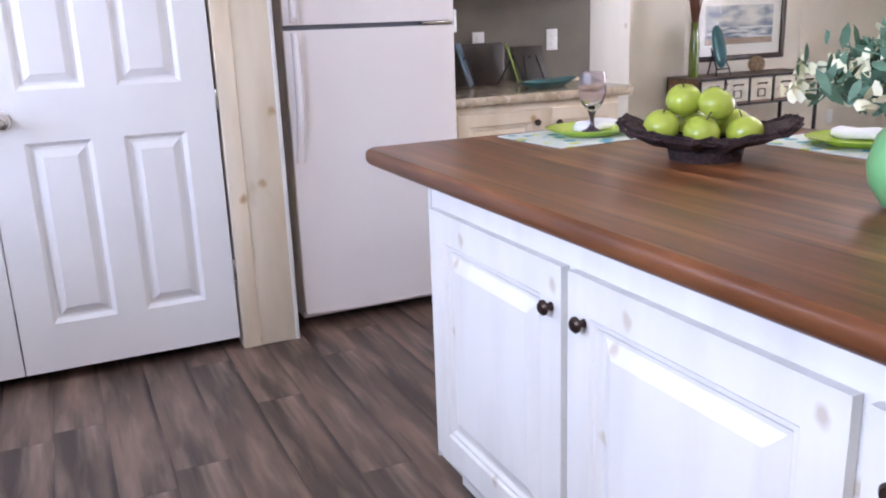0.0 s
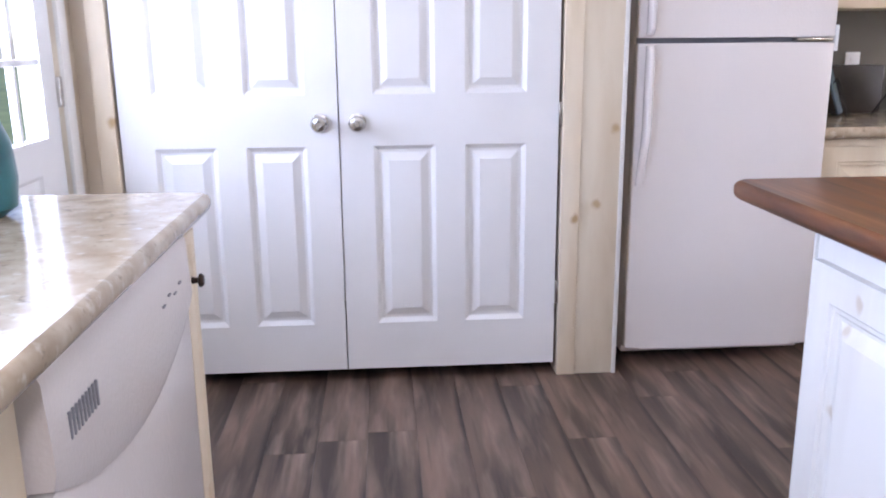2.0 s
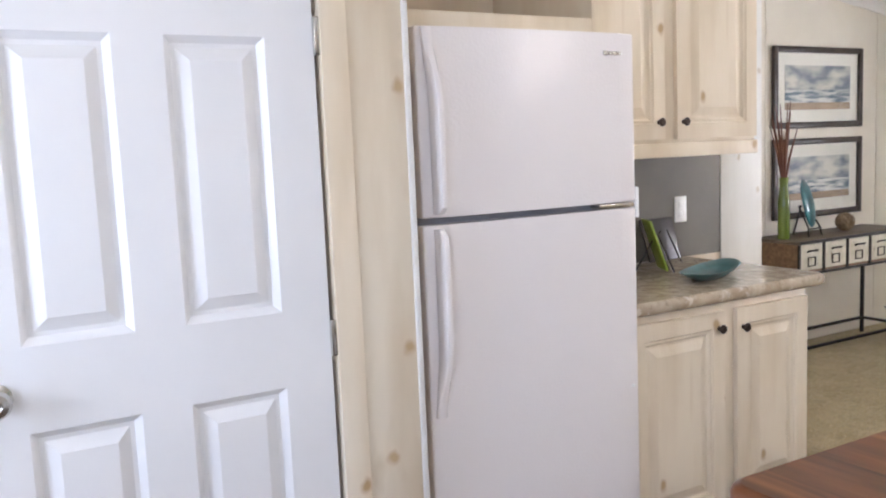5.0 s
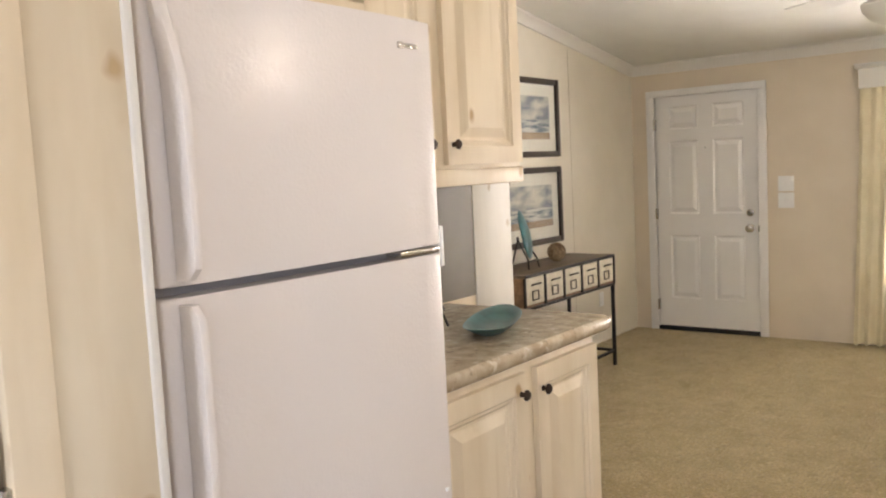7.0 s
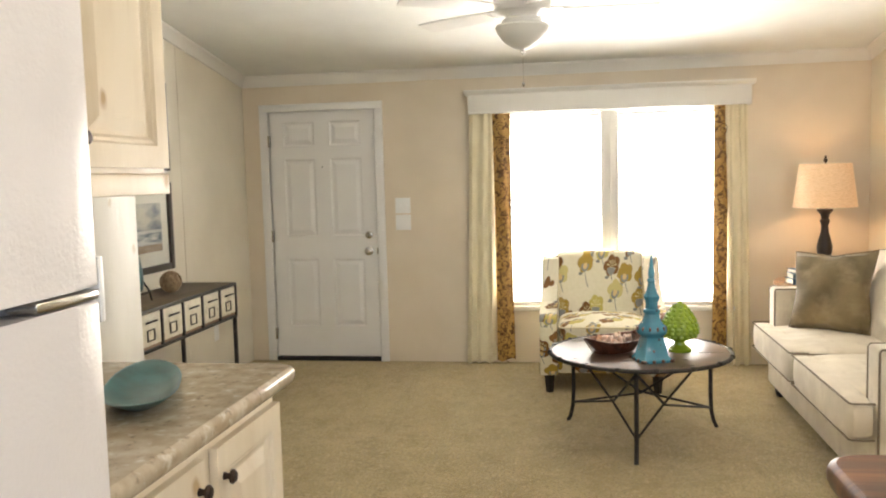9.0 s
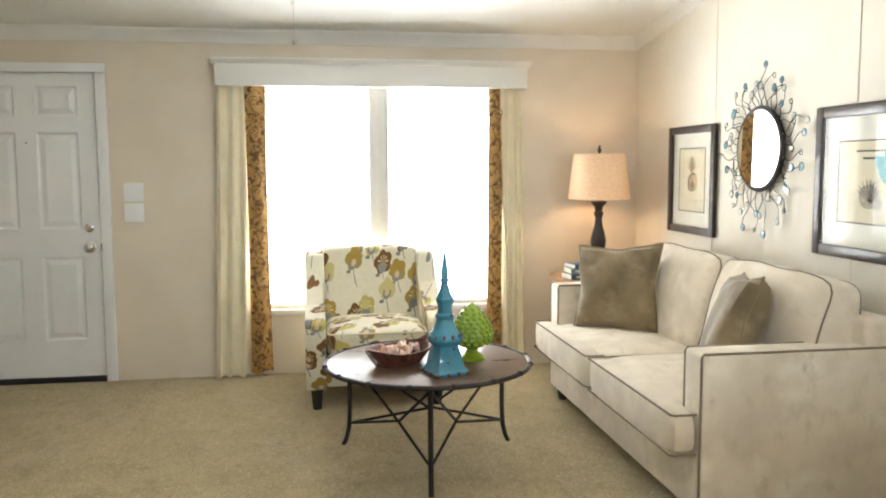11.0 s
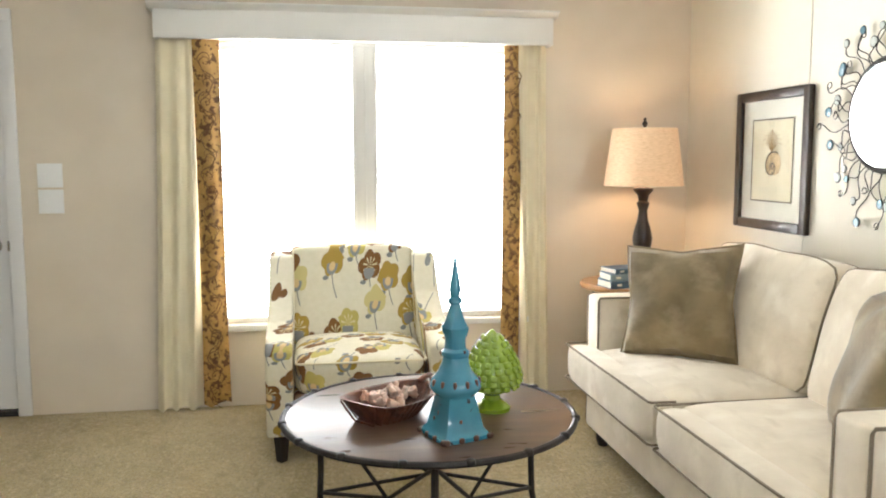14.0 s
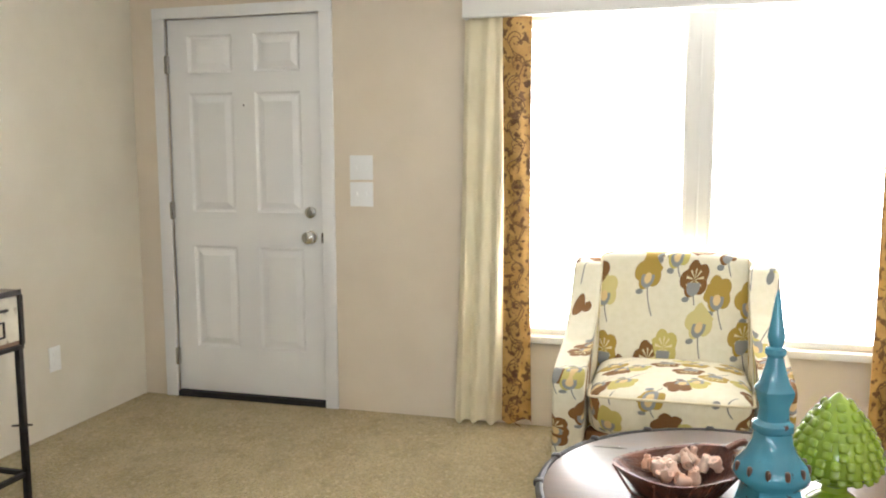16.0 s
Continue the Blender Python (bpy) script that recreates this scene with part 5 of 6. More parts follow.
book(pose(7.08, 2.13, .664, 0, 0, 8), .15, .22, .036, M["book_blue"], "dark blue hardback at bottom of stack")
book(pose(7.085, 2.125, .7005, 0, 0, 3), .15, .21, .034, M["book_teal"], "grey-blue hardback in stack")
book(pose(7.095, 2.12, .735, 0, 0, 14), .14, .20, .026, M["book_blue"], "thin blue hardback on top of stack")


# framed shell prints on the sofa wall
def framed(name, x0, x1, z0, z1, wall, s, lab, fw=.045, matw=.06, inner=None):
    """A frame on a wall y=wall, standing off towards s."""
    f = thing(name, lab, "picture")
    y = wall + s * .004

    def bb(a, b, c, d, e, g, bev=0):
        lo, hi = sorted((y + s * e, y + s * g))
        return B(a, b, lo, hi, c, d, bev)
    part("frame_side", bb(x0, x0 + fw, z0, z1, 0, .028, .006), M["frame"], f)
    part("frame_side", bb(x1 - fw, x1, z0, z1, 0, .028, .006), M["frame"], f)
    part("frame_rail", bb(x0 + fw, x1 - fw, z0, z0 + fw, 0, .0275, .006), M["frame"], f)
    part("frame_rail", bb(x0 + fw, x1 - fw, z1 - fw, z1, 0, .0275, .006), M["frame"], f)
    part("picture_mat", bb(x0 + fw - .005, x1 - fw + .005, z0 + fw - .005, z1 - fw + .005, .003, .007), M["mat_cream"], f)
    g = part("glass", bb(x0 + fw - .004, x1 - fw + .004, z0 + fw - .004, z1 - fw + .004, .0185, .0205), M["picture_glass"], f)
    g.visible_shadow = False
    return f, bb, (x0 + fw + matw, x1 - fw - matw, z0 + fw + matw, z1 - fw - matw)


def print_border(f, bb, r, paper=True):
    a, b, c, d = r
    part("print_sheet", bb(a, b, c, d, .007, .009), M["print_paper"], f)
    for q in ((a, b, c, c + .006), (a, b, d - .006, d), (a, a + .006, c + .006, d - .006), (b - .006, b, c + .006, d - .006)):
        part("print_border", bb(*q, .009, .0102), M["ink"], f)


f, bb, r = framed("framed_print", 6.36, 6.965, .975, 1.615, YS, 1, "dark framed nautilus shell print on sofa wall", .045, .085)
print_border(f, bb, r)
y = YS + .0145
cx, cz = (r[0] + r[1]) / 2, r[2] + .14
bm = bmesh.new()
spiral = []
for k in range(40):
    a = k / 39 * 3.4 * math.pi
    rr = .0085 * math.exp(.205 * a)
    spiral.append((cx - .006 - rr * math.cos(a + .9), y + .0004, cz + .02 - rr * math.sin(a + .9)))
tube(bm, spiral, [.0015 + .00006 * k for k in range(40)], 5)
for k in range(20, 40, 2):
    p, q = Vector(spiral[k]), Vector(spiral[k - 13])
    mid = (p + q) / 2 + Vector((.006, 0, .006))
    tube(bm, [p, mid, q], .0013, 4)
part("shell_outline", bm, M["ink"], f)
bm = bmesh.new()
for k in range(22, 40):
    p, q = Vector(spiral[k]), Vector(spiral[k - 14])
    c = (p + q) / 2
    r_ = (p - q).length / 2
    blob(bm, (c.x, y, c.z), (r_, .0008, r_), 2, 4)
part("shell_drawing", bm, M["shell_ink"], f)
bm = bmesh.new()
for k in range(9):
    a = math.pi * k / 8
    tube(bm, [(cx, y, r[3] - .15), (cx + .05 * math.cos(a), y, r[3] - .11 + .05 * math.sin(a)), (cx + .085 * math.cos(a), y, r[3] - .12 + .06 * math.sin(a))], .0018, 4)
tube(bm, [(cx, y, r[3] - .2), (cx, y, r[3] - .05)], .003, 4)
part("coral_drawing", bm, M["shell_ink"], f)
f, bb, r = framed("framed_print", 4.62, 5.40, .985, 1.632, YS, 1, "large dark framed print of shell and teal fan coral", .05, .10)
print_border(f, bb, r)
cx = (r[0] + r[1]) / 2
bm = bmesh.new()
blob(bm, (cx + .035, y, r[2] + .115), (.06, .0008, .05), 2.2, 6)
blob(bm, (cx - .02, y, r[2] + .085), (.035, .0009, .022), 2, 5)
part("shell_drawing", bm, M["shell_grey"], f)
bm = bmesh.new()
for k in range(9):
    a = radians(20 + 20 * k)
    ex, ez = cx + .035 + .064 * math.cos(a), r[2] + .115 + .054 * math.sin(a)
    tube(bm, [(cx + .02, y + .001, r[2] + .09), (ex, y + .001, ez), (ex + .012 * math.cos(a), y + .001, ez + .014 * math.sin(a))], .0016, 4)
tube(bm, [(cx + .02, y + .001, r[2] + .16), (cx - .05, y + .001, r[2] + .19), (cx - .10, y + .001, r[2] + .13)], .0014, 4)
part("shell_outline", bm, M["ink"], f)
bm = bmesh.new()
for k in range(4):
    a = radians(35 + 28 * k)
    blob(bm, (cx - .06 + .05 * math.cos(a) * -1, y, r[3] - .17 + .06 * math.sin(a)), (.022, .0012, .065), 2, 4, None, Matrix.Rotation(a - radians(90), 3, "Y"))
part("fan_drawing", bm, M["teal_print"], f)
for i in range(2):
    part("script_bar", bb(cx - .1, cx + .12 - .04 * i, r[3] - .05 - .03 * i, r[3] - .042 - .03 * i, .009, .0102), M["ink"], f, "illegible script line")

# sunburst mirror
sm = thing("wall_mirror", "round mirror with curled wire sunburst and glass beads", "mirror")
MC = (5.88, YS, 1.462)
part("mirror_glass", lathe(bmesh.new(), [(.195, 0), (.195, .006)], 56), M["mirror"], sm, m=Matrix.Translation((MC[0], YS + .027, MC[2])) @ pose(0, 0, 0, -90, 0, 2.2))
part("rim", tube(bmesh.new(), [(MC[0] + .203 * math.cos(a), YS + .026, MC[2] + .203 * math.sin(a)) for a in [2 * math.pi * i / 64 for i in range(64)]], .013, 8, True), M["iron"], sm)
part("back_plate", lathe(bmesh.new(), [(.2, 0), (.2, .016)], 40), M["iron"], sm, m=Matrix.Translation((MC[0], YS + .003, MC[2])) @ pose(0, 0, 0, -90, 0, 0))
rnd = random.Random(11)
nw = 52
for i in range(nw):
    a = 2 * math.pi * i / nw + rnd.uniform(-.05, .05)
    L = rnd.uniform(.13, .24) if i % 2 else rnd.uniform(.08, .16)
    curl, ph = rnd.choice((-1, 1)), rnd.uniform(0, 6)
    pts = []
    for k in range(12):
        u = k / 11
        rr = .20 + L * u
        off = .028 * math.sin(ph + u * 6.5) * (.3 + u) * curl
        pts.append((MC[0] + rr * math.cos(a) - off * math.sin(a), YS + .022 + .012 * math.sin(u * 3), MC[2] + rr * math.sin(a) + off * math.cos(a)))
    ex, ez = pts[-1][0], pts[-1][2]
    if i % 3 == 0:
        for k in range(1, 9):
            t = k * .6
            q = .022 * (1 - k / 12)
            pts.append((ex + q * (math.cos(a + curl * t) - math.cos(a)) + .0, YS + .022, ez + q * (math.sin(a + curl * t) - math.sin(a))))
    part("wire", tube(bmesh.new(), pts, .0021, 5), M["iron"], sm)
    if i % 3 != 0:
        rb = rnd.uniform(.014, .021)
        bd = part("bead", lathe(bmesh.new(), [(.001, -.006), (rb * .8, -.005), (rb, 0), (rb * .8, .005), (.001, .007)], 16), M["bead_blue"] if i % 4 < 2 else M["bead_clear"], sm, "round glass bead",
                  m=Matrix.Translation((ex, YS + .027, ez)) @ pose(0, 0, 0, -90, 0, 0))
        part("bead_ring", tube(bmesh.new(), [(rb * math.cos(t * .524), rb * math.sin(t * .524), 0) for t in range(12)], .0022, 5, True), M["iron"], bd)

# seascapes on the picture wall
for z0, z1, sd_ in ((1.52, 2.078, 3), (.893, 1.448, 4)):
    f, bb, r = framed("framed_seascape", 5.29, 6.25, z0, z1, YN, -1, "dark framed seascape with pale mat above console", .042, .085)
    a, b, c, d = r
    h = d - c
    part("painted_sky", bb(a, b, c + h * .45, d, .007, .009), M["paint_sky"], f)
    part("painted_sea", bb(a, b, c + h * .16, c + h * .45, .007, .009), M["paint_sea"], f)
    part("painted_sand", bb(a, b, c, c + h * .16, .007, .009), M["paint_sand"], f)

# console table
cn = thing("console_table", "iron console table with five distressed label drawers", "console table")
CX0, CX1, CYF, CYK = 5.0, 6.2, 5.78, 6.16
part("tabletop", B(CX0, CX1, CYF, CYK, .785, .805, .003), M["console_top"], cn)
part("side_board", B(CX0, CX0 + .02, CYF + .012, CYK, .60, .785), M["console_wood"], cn, "plank side of drawer box")
part("side_board", B(CX1 - .02, CX1, CYF + .012, CYK, .60, .785), M["console_wood"], cn, "plank side of drawer box")
part("back_board", B(CX0 + .02, CX1 - .02, CYK - .015, CYK, .60, .785), M["console_wood"], cn)
part("bottom_board", B(CX0 + .02, CX1 - .02, CYF + .012, CYK - .015, .60, .615), M["console_wood"], cn)
dwid = (CX1 - CX0) / 5
for i in range(5):
    x0 = CX0 + i * dwid
    d = part("drawer", B(x0 + .012, x0 + dwid - .012, CYF + .004, CYF + .35, .617, .780, .002), M["drawer"], cn, "distressed cream drawer")
    xc = x0 + dwid / 2
    part("pull", tube(bmesh.new(), [(xc - .04, CYF + .004, .735), (xc - .04, CYF - .014, .742), (xc + .04, CYF - .014, .742), (xc + .04, CYF + .004, .735)], .006, 6), M["iron"], d, "dark cup pull")
    for q in ((xc - .038, xc + .038, .640, .646), (xc - .038, xc + .038, .694, .70), (xc - .038, xc - .032, .646, .694), (xc + .032, xc + .038, .646, .694)):
        part("label_frame", B(q[0], q[1], CYF - .002, CYF + .005, q[2], q[3]), M["iron"], d, "dark metal label frame")
for x in [CX0 + i * dwid for i in range(6)]:
    part("divider", B(x - .008, x + .008, CYF - .003, CYF + .01, .60, .785), M["iron"], cn)
part("front_rail", B(CX0, CX1, CYF - .004, CYF + .012, .585, .60), M["iron"], cn)
part("top_rail", B(CX0, CX1, CYF - .005, CYF, .786, .806), M["iron"], cn)
for x in (CX0 + .011, CX1 - .011):
    for yq in (CYF + .011, CYK - .011):
        part("leg", B(x - .011, x + .011, yq - .011, yq + .011, 0, .60 if yq < 6 else .785, .002), M["iron"], cn)
    part("stretcher", B(x - .009, x + .009, CYF + .02, CYK - .02, .10, .118), M["iron"], cn)
for yq in (CYF + .011, CYK - .011):
    part("stretcher", B(CX0 + .022, CX1 - .022, yq - .009, yq + .009, .10, .118), M["iron"], cn)
# things on the console
vb = thing("bottle_vase", "tall green textured bottle vase with dry reeds", "vase", m=pose(5.09, 5.97, .805))
part("bottle", lathe(bmesh.new(), [(.036, 0), (.038, .01), (.038, .24), (.03, .30), (.026, .36), (.03, .40), (.026, .40)], 20), M["green_glass"], vb)
rnd = random.Random(3)
for i in range(14):
    dx, dy, h = rnd.uniform(-.09, .09), rnd.uniform(-.06, .06), rnd.uniform(.28, .5)
    part("reed", tube(bmesh.new(), [(0, 0, .3), (dx * .4, dy * .4, .4 + h * .4), (dx, dy, .4 + h)], [.004, .008, .002], 5), M["brown_leaf"], vb)
pl = thing("display_plate", "teal oval plate on dark easel", "plate", m=pose(5.34, 5.98, .805))
part("plate", blob(bmesh.new(), (0, 0, .215), (.105, .016, .16), 2.2, 8, lambda q, w: Vector((w.x, w.y - .03 * (1 - q.x ** 2 - q.z ** 2) * .6 + w.z * .2, w.z)), pose(0, 0, 0, 0, 0, 22).to_3x3()), M["teal_dish"], pl)
part("easel_leg", tube(bmesh.new(), [(-.08, -.07, 0), (-.07, -.06, .06), (-.05, .03, .2)], .006, 6), M["iron"], pl)
part("easel_leg", tube(bmesh.new(), [(.08, -.05, 0), (.07, -.04, .06), (.05, .05, .2)], .006, 6), M["iron"], pl)
part("easel_back", tube(bmesh.new(), [(0, .11, 0), (0, .05, .2)], .006, 6), M["iron"], pl)
part("easel_bar", tube(bmesh.new(), [(-.075, -.065, .05), (.075, -.045, .05)], .006, 6), M["iron"], pl)
wb = thing("wicker_ball", "brown twig ball on console", "ball", m=pose(5.72, 5.97, .805))
part("ball_core", blob(bmesh.new(), (0, 0, .062), (.055, .055, .055), 2, 6), M["wicker"], wb)
bm = bmesh.new()
for i in range(16):
    mm = Euler((rnd.random() * 6, rnd.random() * 6, 0)).to_matrix()
    tube(bm, [mm @ Vector((.06 * math.cos(t * .393), .06 * math.sin(t * .393), .008 * math.sin(t))) + Vector((0, 0, .065)) for t in range(16)], .004, 5, True)
part("twigs", bm, M["wicker"], wb)

# ceiling fan
FX, FYY, FZ = 5.45, 3.89, 2.05
fan = thing("ceiling_fan", "white ceiling fan with five blades and frosted bowl light", "ceiling fan", m=pose(FX, FYY, FZ))
part("bowl_light", lathe(bmesh.new(), [(.012, 0), (.05, .015), (.095, .045), (.125, .085), (.135, .115), (.128, .125)], 36), M["frost"], fan, "frosted bowl light")
part("finial", lathe(bmesh.new(), [(.003, -.022), (.012, -.012), (.008, -.004), (.016, .004)], 12), M["white"], fan)
part("motor", lathe(bmesh.new(), [(.09, .125), (.10, .135), (.10, .15), (.075, .165), (.085, .175), (.135, .19), (.145, .215), (.14, .275), (.11, .305), (.05, .315)], 40), M["white"], fan, "white motor housing with vents")
part("downrod", lathe(bmesh.new(), [(.016, .31), (.016, .47)], 16), M["white"], fan)
part("canopy", lathe(bmesh.new(), [(.03, .43), (.07, .46), (.075, .535)], 24), M["white"], fan)
for i in range(5):
    a = radians(72 * i - 88)
    bm = bmesh.new()
    out = []
    for k in range(9):
        u = k / 8
        out.append((.20 + .46 * u, .052 + .016 * math.sin(u * math.pi * .6)))
    tip = [(.665, .045), (.672, 0), (.665, -.045)]
    pts = out + tip + [(x, -w) for x, w in out[::-1]]
    prism(bm, pts, "z", -.004, .004, .002, 1)
    bl = part("blade", bm, M["blade"], fan, m=pose(0, 0, .20) @ Matrix.Rotation(a, 4, "Z") @ pose(0, 0, 0, 11, 0, 0))
    part("blade_bracket", prism(bmesh.new(), [(.10, -.02), (.10, .02), (.16, .03), (.24, .04), (.26, 0), (.24, -.04), (.16, -.03)], "z", .005, .012, .002, 1), M["white"], bl)
part("pull_chain", tube(bmesh.new(), [(.0, 0, 0), (0, 0, -.16)], .0015, 5), M["chrome"], fan)
part("chain_knob", blob(bmesh.new(), (0, 0, -.165), (.008, .008, .012), 2, 4), M["chrome"], fan)
lt = thing("ceiling_light", "small round white ring ceiling light beside island", "ceiling light", m=pose(3.12, 2.76, 0))
part("canopy", lathe(bmesh.new(), [(.06, ceil_z(3.12) - .03), (.065, ceil_z(3.12) + .03)], 24), M["white"], lt)
part("stem", lathe(bmesh.new(), [(.01, 2.06), (.01, ceil_z(3.12))], 12), M["white"], lt)
part("ring", tube(bmesh.new(), [(.13 * math.cos(t * .262), .13 * math.sin(t * .262), 2.05) for t in range(24)], .008, 6, True), M["white"], lt)
part("cross_bar", B(-.13, .13, -.006, .006, 2.045, 2.057), M["white"], lt)

# ---- things on the island ----
def mat_set(x, y, rz, flip):
    pm = thing("placemat", "blue and lime patterned placemat on island", "placemat", m=pose(x, y, .9405, 0, 0, rz), group="placemats on island", bm=B(-.22, .22, -.16, .16, 0, .003, .001, 1), material=M["linen"])
    p = thing("dinner_plate", "lime green dinner plate on placemat", "plate", m=pose(x, y, .9437), group="plates on island",
              bm=lathe(bmesh.new(), [(.075, 0), (.08, .003), (.125, .018), (.13, .022), (.124, .023), (.08, .009), (.001, .008)], 40), material=M["lime_plate"])
    nk = thing("napkin", "folded white napkin on plate", "napkin", m=pose(x + .045, y + .03, .953, 0, 0, rz + 20), group="napkins on island",
               bm=blob(bmesh.new(), (0, 0, .012), (.07, .045, .012), 5, 6, lambda q, w: Vector((w.x, w.y, w.z + .004 * math.sin(9 * q.x)))), material=M["napkin"])


mat_set(2.11, 3.02, 4, False)
mat_set(2.52, 2.42, 92, True)
wg = thing("wine_glass", "smoky purple goblet with dark stem standing on plate", "glass", m=pose(2.10, 2.99, .9535))
part("bowl", lathe(bmesh.new(), [(.012, .062), (.032, .085), (.041, .115), (.041, .145), (.035, .175), (.0335, .175), (.039, .145), (.039, .115), (.030, .088), (.004, .070)], 32), M["smoke"], wg)
part("stem", lathe(bmesh.new(), [(.032, 0), (.031, .004), (.014, .012), (.007, .022), (.006, .042), (.009, .052), (.013, .062)], 28), M["smoke_dark"], wg, "dark purple stem and foot")
fb = thing("twig_basket", "dark woven twig basket tray for apples", "basket", m=pose(2.09, 2.50, .94, 0, 0, -40) @ Matrix.Diagonal((1, 1, .84, 1)))


bm = bmesh.new()
lathe(bm, [(.085, 0), (.09, .03), (.075, .04)], 24)
n = 40
rings = []
for f, z in ((.40, .035), (.75, .05), (1.0, .075), (1.0, .088), (.72, .066), (.3, .055)):
    ring = []
    for i in range(n):
        a = 2 * math.pi * i / n
        c, s = math.cos(a), math.sin(a)
        L = (abs(c) ** 3 + abs(s) ** 3) ** (1 / 3)
        j = .006 * math.sin(11 * a) + .005 * math.sin(23 * a + 1)
        ring.append(bm.verts.new((.20 * f * c / L + j, .125 * f * s / L + j, z + .035 * f * abs(c) ** 3 - .012 * f * abs(s) ** 3 + j)))
    rings.append(ring)
for a, b in zip(rings, rings[1:]):
    for i in range(n):
        bm.faces.new((a[i], a[(i + 1) % n], b[(i + 1) % n], b[i]))
bm.faces.new(rings[0][::-1])
bm.faces.new(rings[-1])
part("tray", bm, M["basket"], fb)
bm = bmesh.new()
rnd = random.Random(8)
for q in range(26):
    a0 = rnd.random() * 6.28
    f0 = rnd.uniform(.9, 1.05)
    pts = []
    for k in range(7):
        a = a0 + k * .12
        c, s = math.cos(a), math.sin(a)
        L = (abs(c) ** 3 + abs(s) ** 3) ** (1 / 3)
        f1 = f0 + rnd.uniform(-.03, .03)
        pts.append((.20 * f1 * c / L, .125 * f1 * s / L, .08 + .035 * abs(c) ** 3 - .012 * abs(s) ** 3 + rnd.uniform(-.012, .010)))
    tube(bm, pts, .005, 5)
part("twigs", bm, M["basket"], fb)


def apple_bm():
    prof = []
    for i in range(15):
        t = math.pi * i / 14
        r = math.sin(t) * (1 + .08 * math.cos(t))
        z = -math.cos(t) * .88 + (.16 * math.exp(-(math.sin(t) / .32) ** 2) * (1 if t < 1.5 else -1))
        prof.append((max(r, .01) * .0435, z * .0435))
    return lathe(bmesh.new(), prof, 24)


ap = thing("apple", "shiny green apple in twig basket", "apple", group="apples in basket")
part("flesh", apple_bm(), M["apple"], ap)
part("stem", tube(bmesh.new(), [(0, 0, .031), (.002, 0, .042), (.005, .002, .051)], .002, 5), M["brown_wood"], ap)
BM = pose(2.09, 2.50, .912, 0, 0, -40)
for i, (x, y, z, rx, rz) in enumerate(((-.105, -.02, .112, 12, 0), (-.012, -.05, .100, 20, 40), (.085, -.025, .098, -15, 80), (-.03, .05, .105, 10, 20), (.065, .06, .105, -20, 10), (.02, -.01, .163, 25, 60), (-.055, .015, .170, -14, 200))):
    mm = BM @ pose(x, y, z, rx, 8, rz)
    if i == 0:
        ap.matrix_basis = mm
    else:
        copy_thing(ap, mm)
vs = thing("flower_vase", "mint green vase with white flowers and leaves", "vase", m=pose(1.995, 1.853, .94))
part("vase", lathe(bmesh.new(), [(.05, 0), (.07, .01), (.095, .05), (.10, .085), (.088, .13), (.06, .165), (.045, .18), (.05, .195), (.044, .195)], 36), M["mint"], vs)
rnd = random.Random(21)
lf, pt, sv = bmesh.new(), bmesh.new(), bmesh.new()
for i in range(80):
    a, t, L = rnd.random() * 6.28, rnd.random() ** .6 * 1.4, rnd.uniform(.13, .235)
    d = Vector((math.cos(a) * math.sin(t), math.sin(a) * math.sin(t), math.cos(t) * .72))
    o = Vector((0, 0, .18))
    P = [o, o + d * L * .5 + Vector((0, 0, .03)), o + d * L]
    tube(sv, P, [.003, .0025, .0015], 5)
    for k in range(13):
        u = rnd.uniform(.35, 1.05)
        c = o + d * L * u + Vector((rnd.uniform(-.03, .03), rnd.uniform(-.03, .03), rnd.uniform(-.02, .03)))
        mm = Euler((rnd.random() * 6, rnd.random() * 6, rnd.random() * 6)).to_matrix()
        s = rnd.uniform(.012, .02)
        q = [c + mm @ Vector(v) * s for v in ((-1.3, 0, 0), (-.4, -.45, .12), (.6, -.4, .1), (1.4, 0, 0), (.6, .4, .1), (-.4, .45, .12))]
        lf.faces.new([lf.verts.new(v) for v in q])
    if i % 2:
        c = o + d * (L + .01)
        for k in range(9):
            mm = Euler((rnd.random() * 6, rnd.random() * 6, rnd.random() * 6)).to_matrix()
            s = rnd.uniform(.009, .015)
            e = c + Vector((rnd.uniform(-.02, .02), rnd.uniform(-.02, .02), rnd.uniform(-.016, .02)))
            q = [e + mm @ Vector(v) * s for v in ((-1, 0, .2), (-.5, -.8, 0), (.5, -.7, .1), (1, 0, .25), (.5, .8, 0), (-.5, .7, .1))]
            pt.faces.new([pt.verts.new(v) for v in q])
tagged(part("foliage", lf, M["leaf"], vs, "dusty green leaves"), kind="stuff")
tagged(part("flower_heads", pt, M["petal"], vs, "cream white petals"), kind="stuff")
part("stems", sv, M["leaf"], vs)

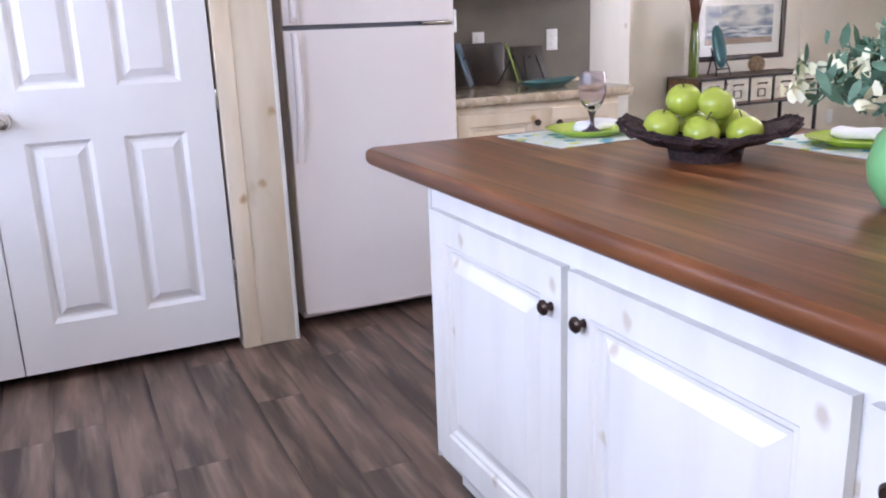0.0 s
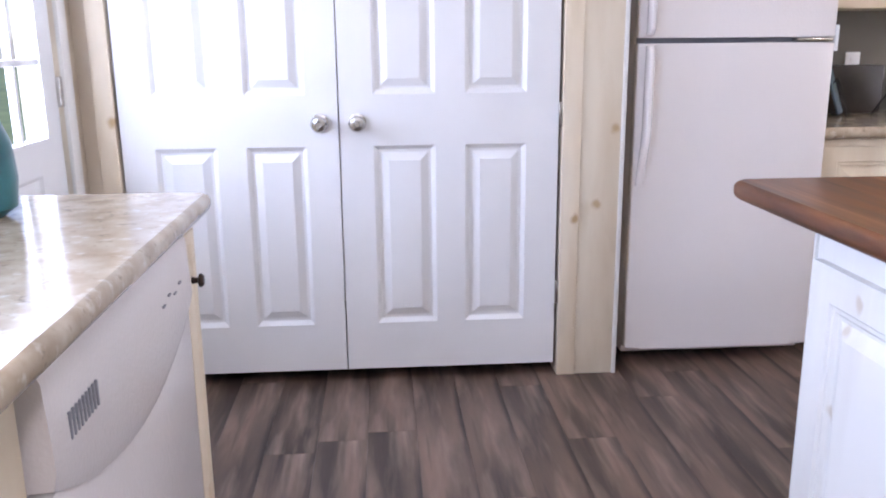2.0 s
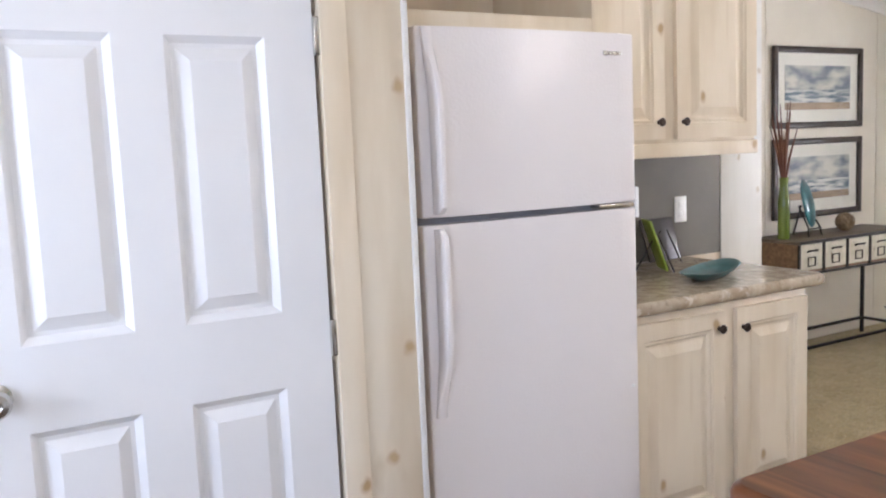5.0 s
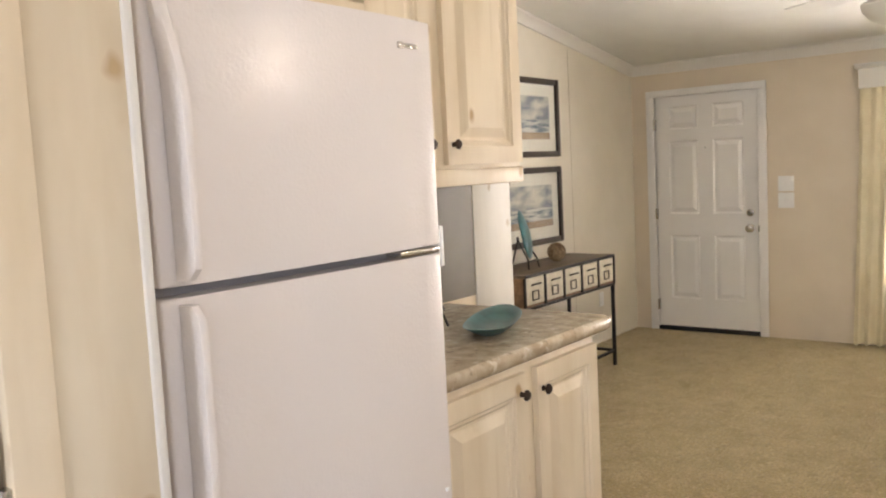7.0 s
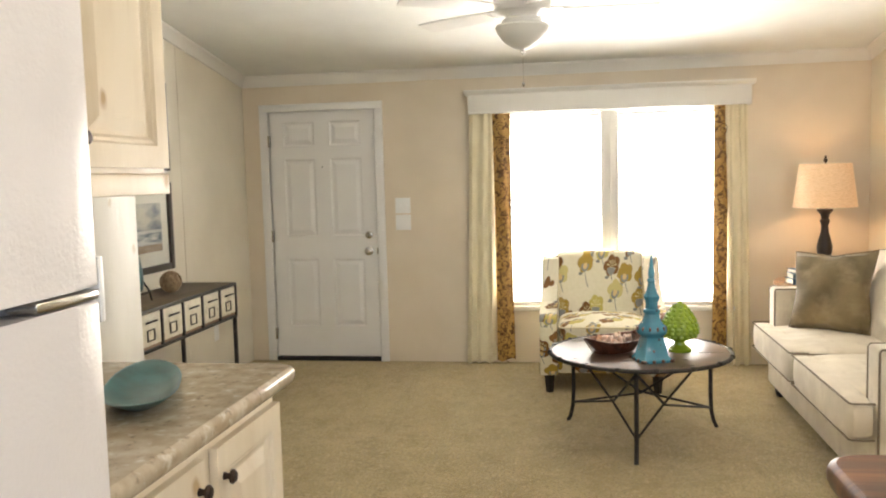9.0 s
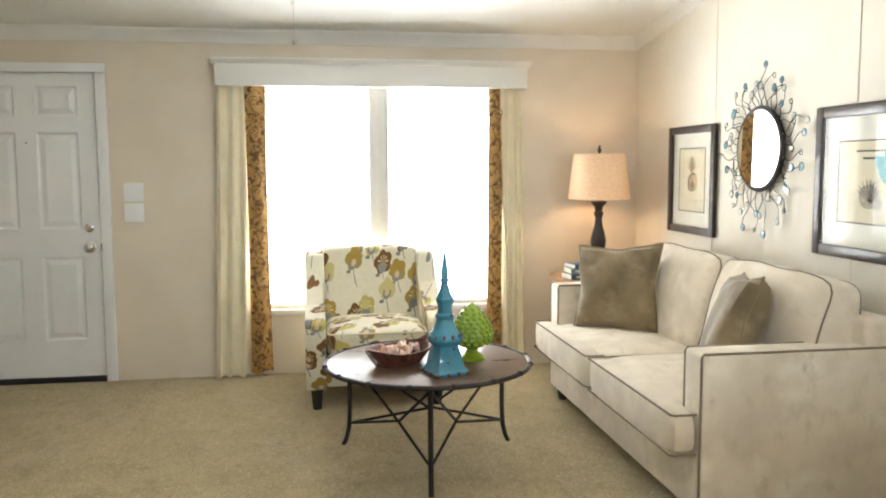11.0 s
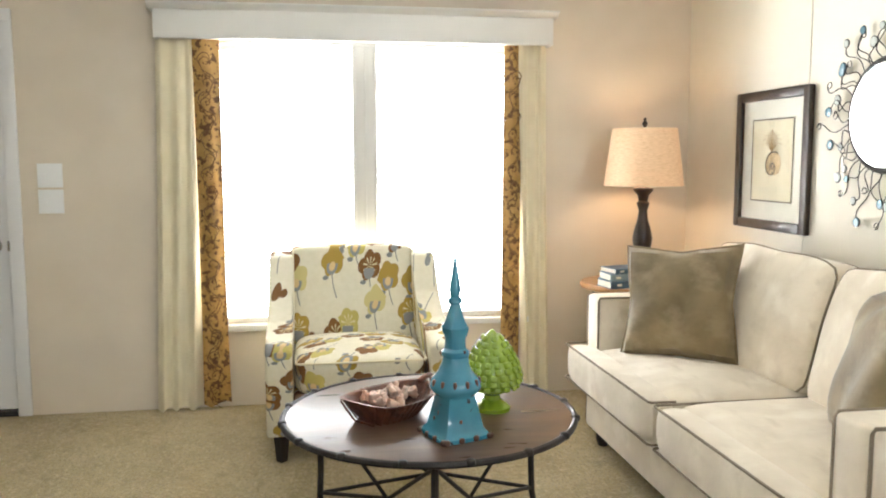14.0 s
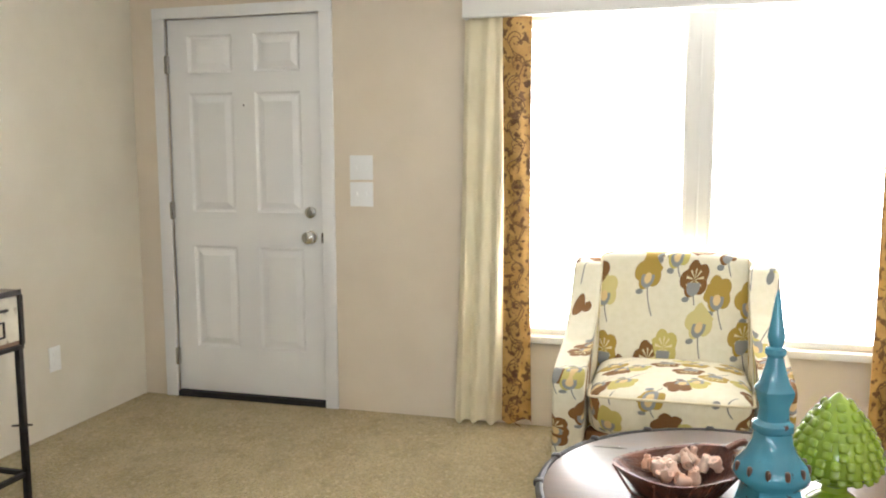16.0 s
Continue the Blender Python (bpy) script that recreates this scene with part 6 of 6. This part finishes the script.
# ---- things on the pine cabinet's counter ----
dish = thing("serving_dish", "long teal glazed serving dish on counter", "dish", m=pose(2.97, 4.63, .941, 0, 0, 24), bm=boat(bmesh.new(), .235, .085, .032, .01), material=M["teal_dish"])
for x, y, w, h, rz, mt, nm in ((2.66, 4.86, .17, .24, 55, "card_blue", "blue picture card on folding easel"), (2.93, 4.84, .13, .225, 62, "card_lime", "lime picture card on folding easel"), (3.12, 5.02, .20, .2, 4, "dark_tray", "dark picture panel on easel")):
    c = thing("display_card", nm, "card", m=pose(x, y, .941, 0, 0, rz))
    part("card", B(-w / 2, w / 2, -.004, .004, .012, h, .002), M[mt], c, m=pose(0, 0, 0, -18, 0, 0))
    part("easel_leg", tube(bmesh.new(), [(-w * .3, -.03, .002), (-w * .2, .03, h * .7)], .004, 5), M["iron"], c)
    part("easel_leg", tube(bmesh.new(), [(w * .3, -.03, .002), (w * .2, .03, h * .7)], .004, 5), M["iron"], c)
    part("easel_back", tube(bmesh.new(), [(0, .12, .002), (0, .03, h * .7)], .004, 5), M["iron"], c)
tb = thing("wooden_box", "dark wooden box against backsplash", "box", bm=B(2.50, 2.92, 4.99, 5.10, .9405, 1.16, .004), material=M["dark_tray"])

# ---- floor planks ----
FLOOR = struct("floor", B(XW - .14, 3.2, YK0 - .14, 5.3, -.008, -.0045), M["darkgap"], "grey-brown wood plank floor", "floor")
PW, PL = .165, 1.25
Y_LO, Y_HI, X_HI = YK0 - .02, 5.28, 3.2
plank_meshes = {}
rnd = random.Random(17)
x0 = XW
while x0 < X_HI - .01:
    x1 = min(x0 + PW, X_HI)
    y = Y_LO - rnd.random() * PL
    while y < Y_HI - .01:
        ya, yb = max(y, Y_LO), min(y + PL, Y_HI)
        if yb - ya > .02:
            hw, hl = (x1 - x0) / 2 - .0002, (yb - ya) / 2 - .0002
            key = (round(hw, 3), round(hl, 3))
            if key not in plank_meshes:
                o = part("plank", B(-hw, hw, -hl, hl, -.0045, 0, .0004, 1), M["plank"], FLOOR)
                plank_meshes[key] = o.data
            else:
                o = new("plank", plank_meshes[key])
                o.parent = FLOOR
            o.matrix_basis = Matrix.Translation(((x0 + x1) / 2, (ya + yb) / 2, 0))
        y += PL
    x0 += PW
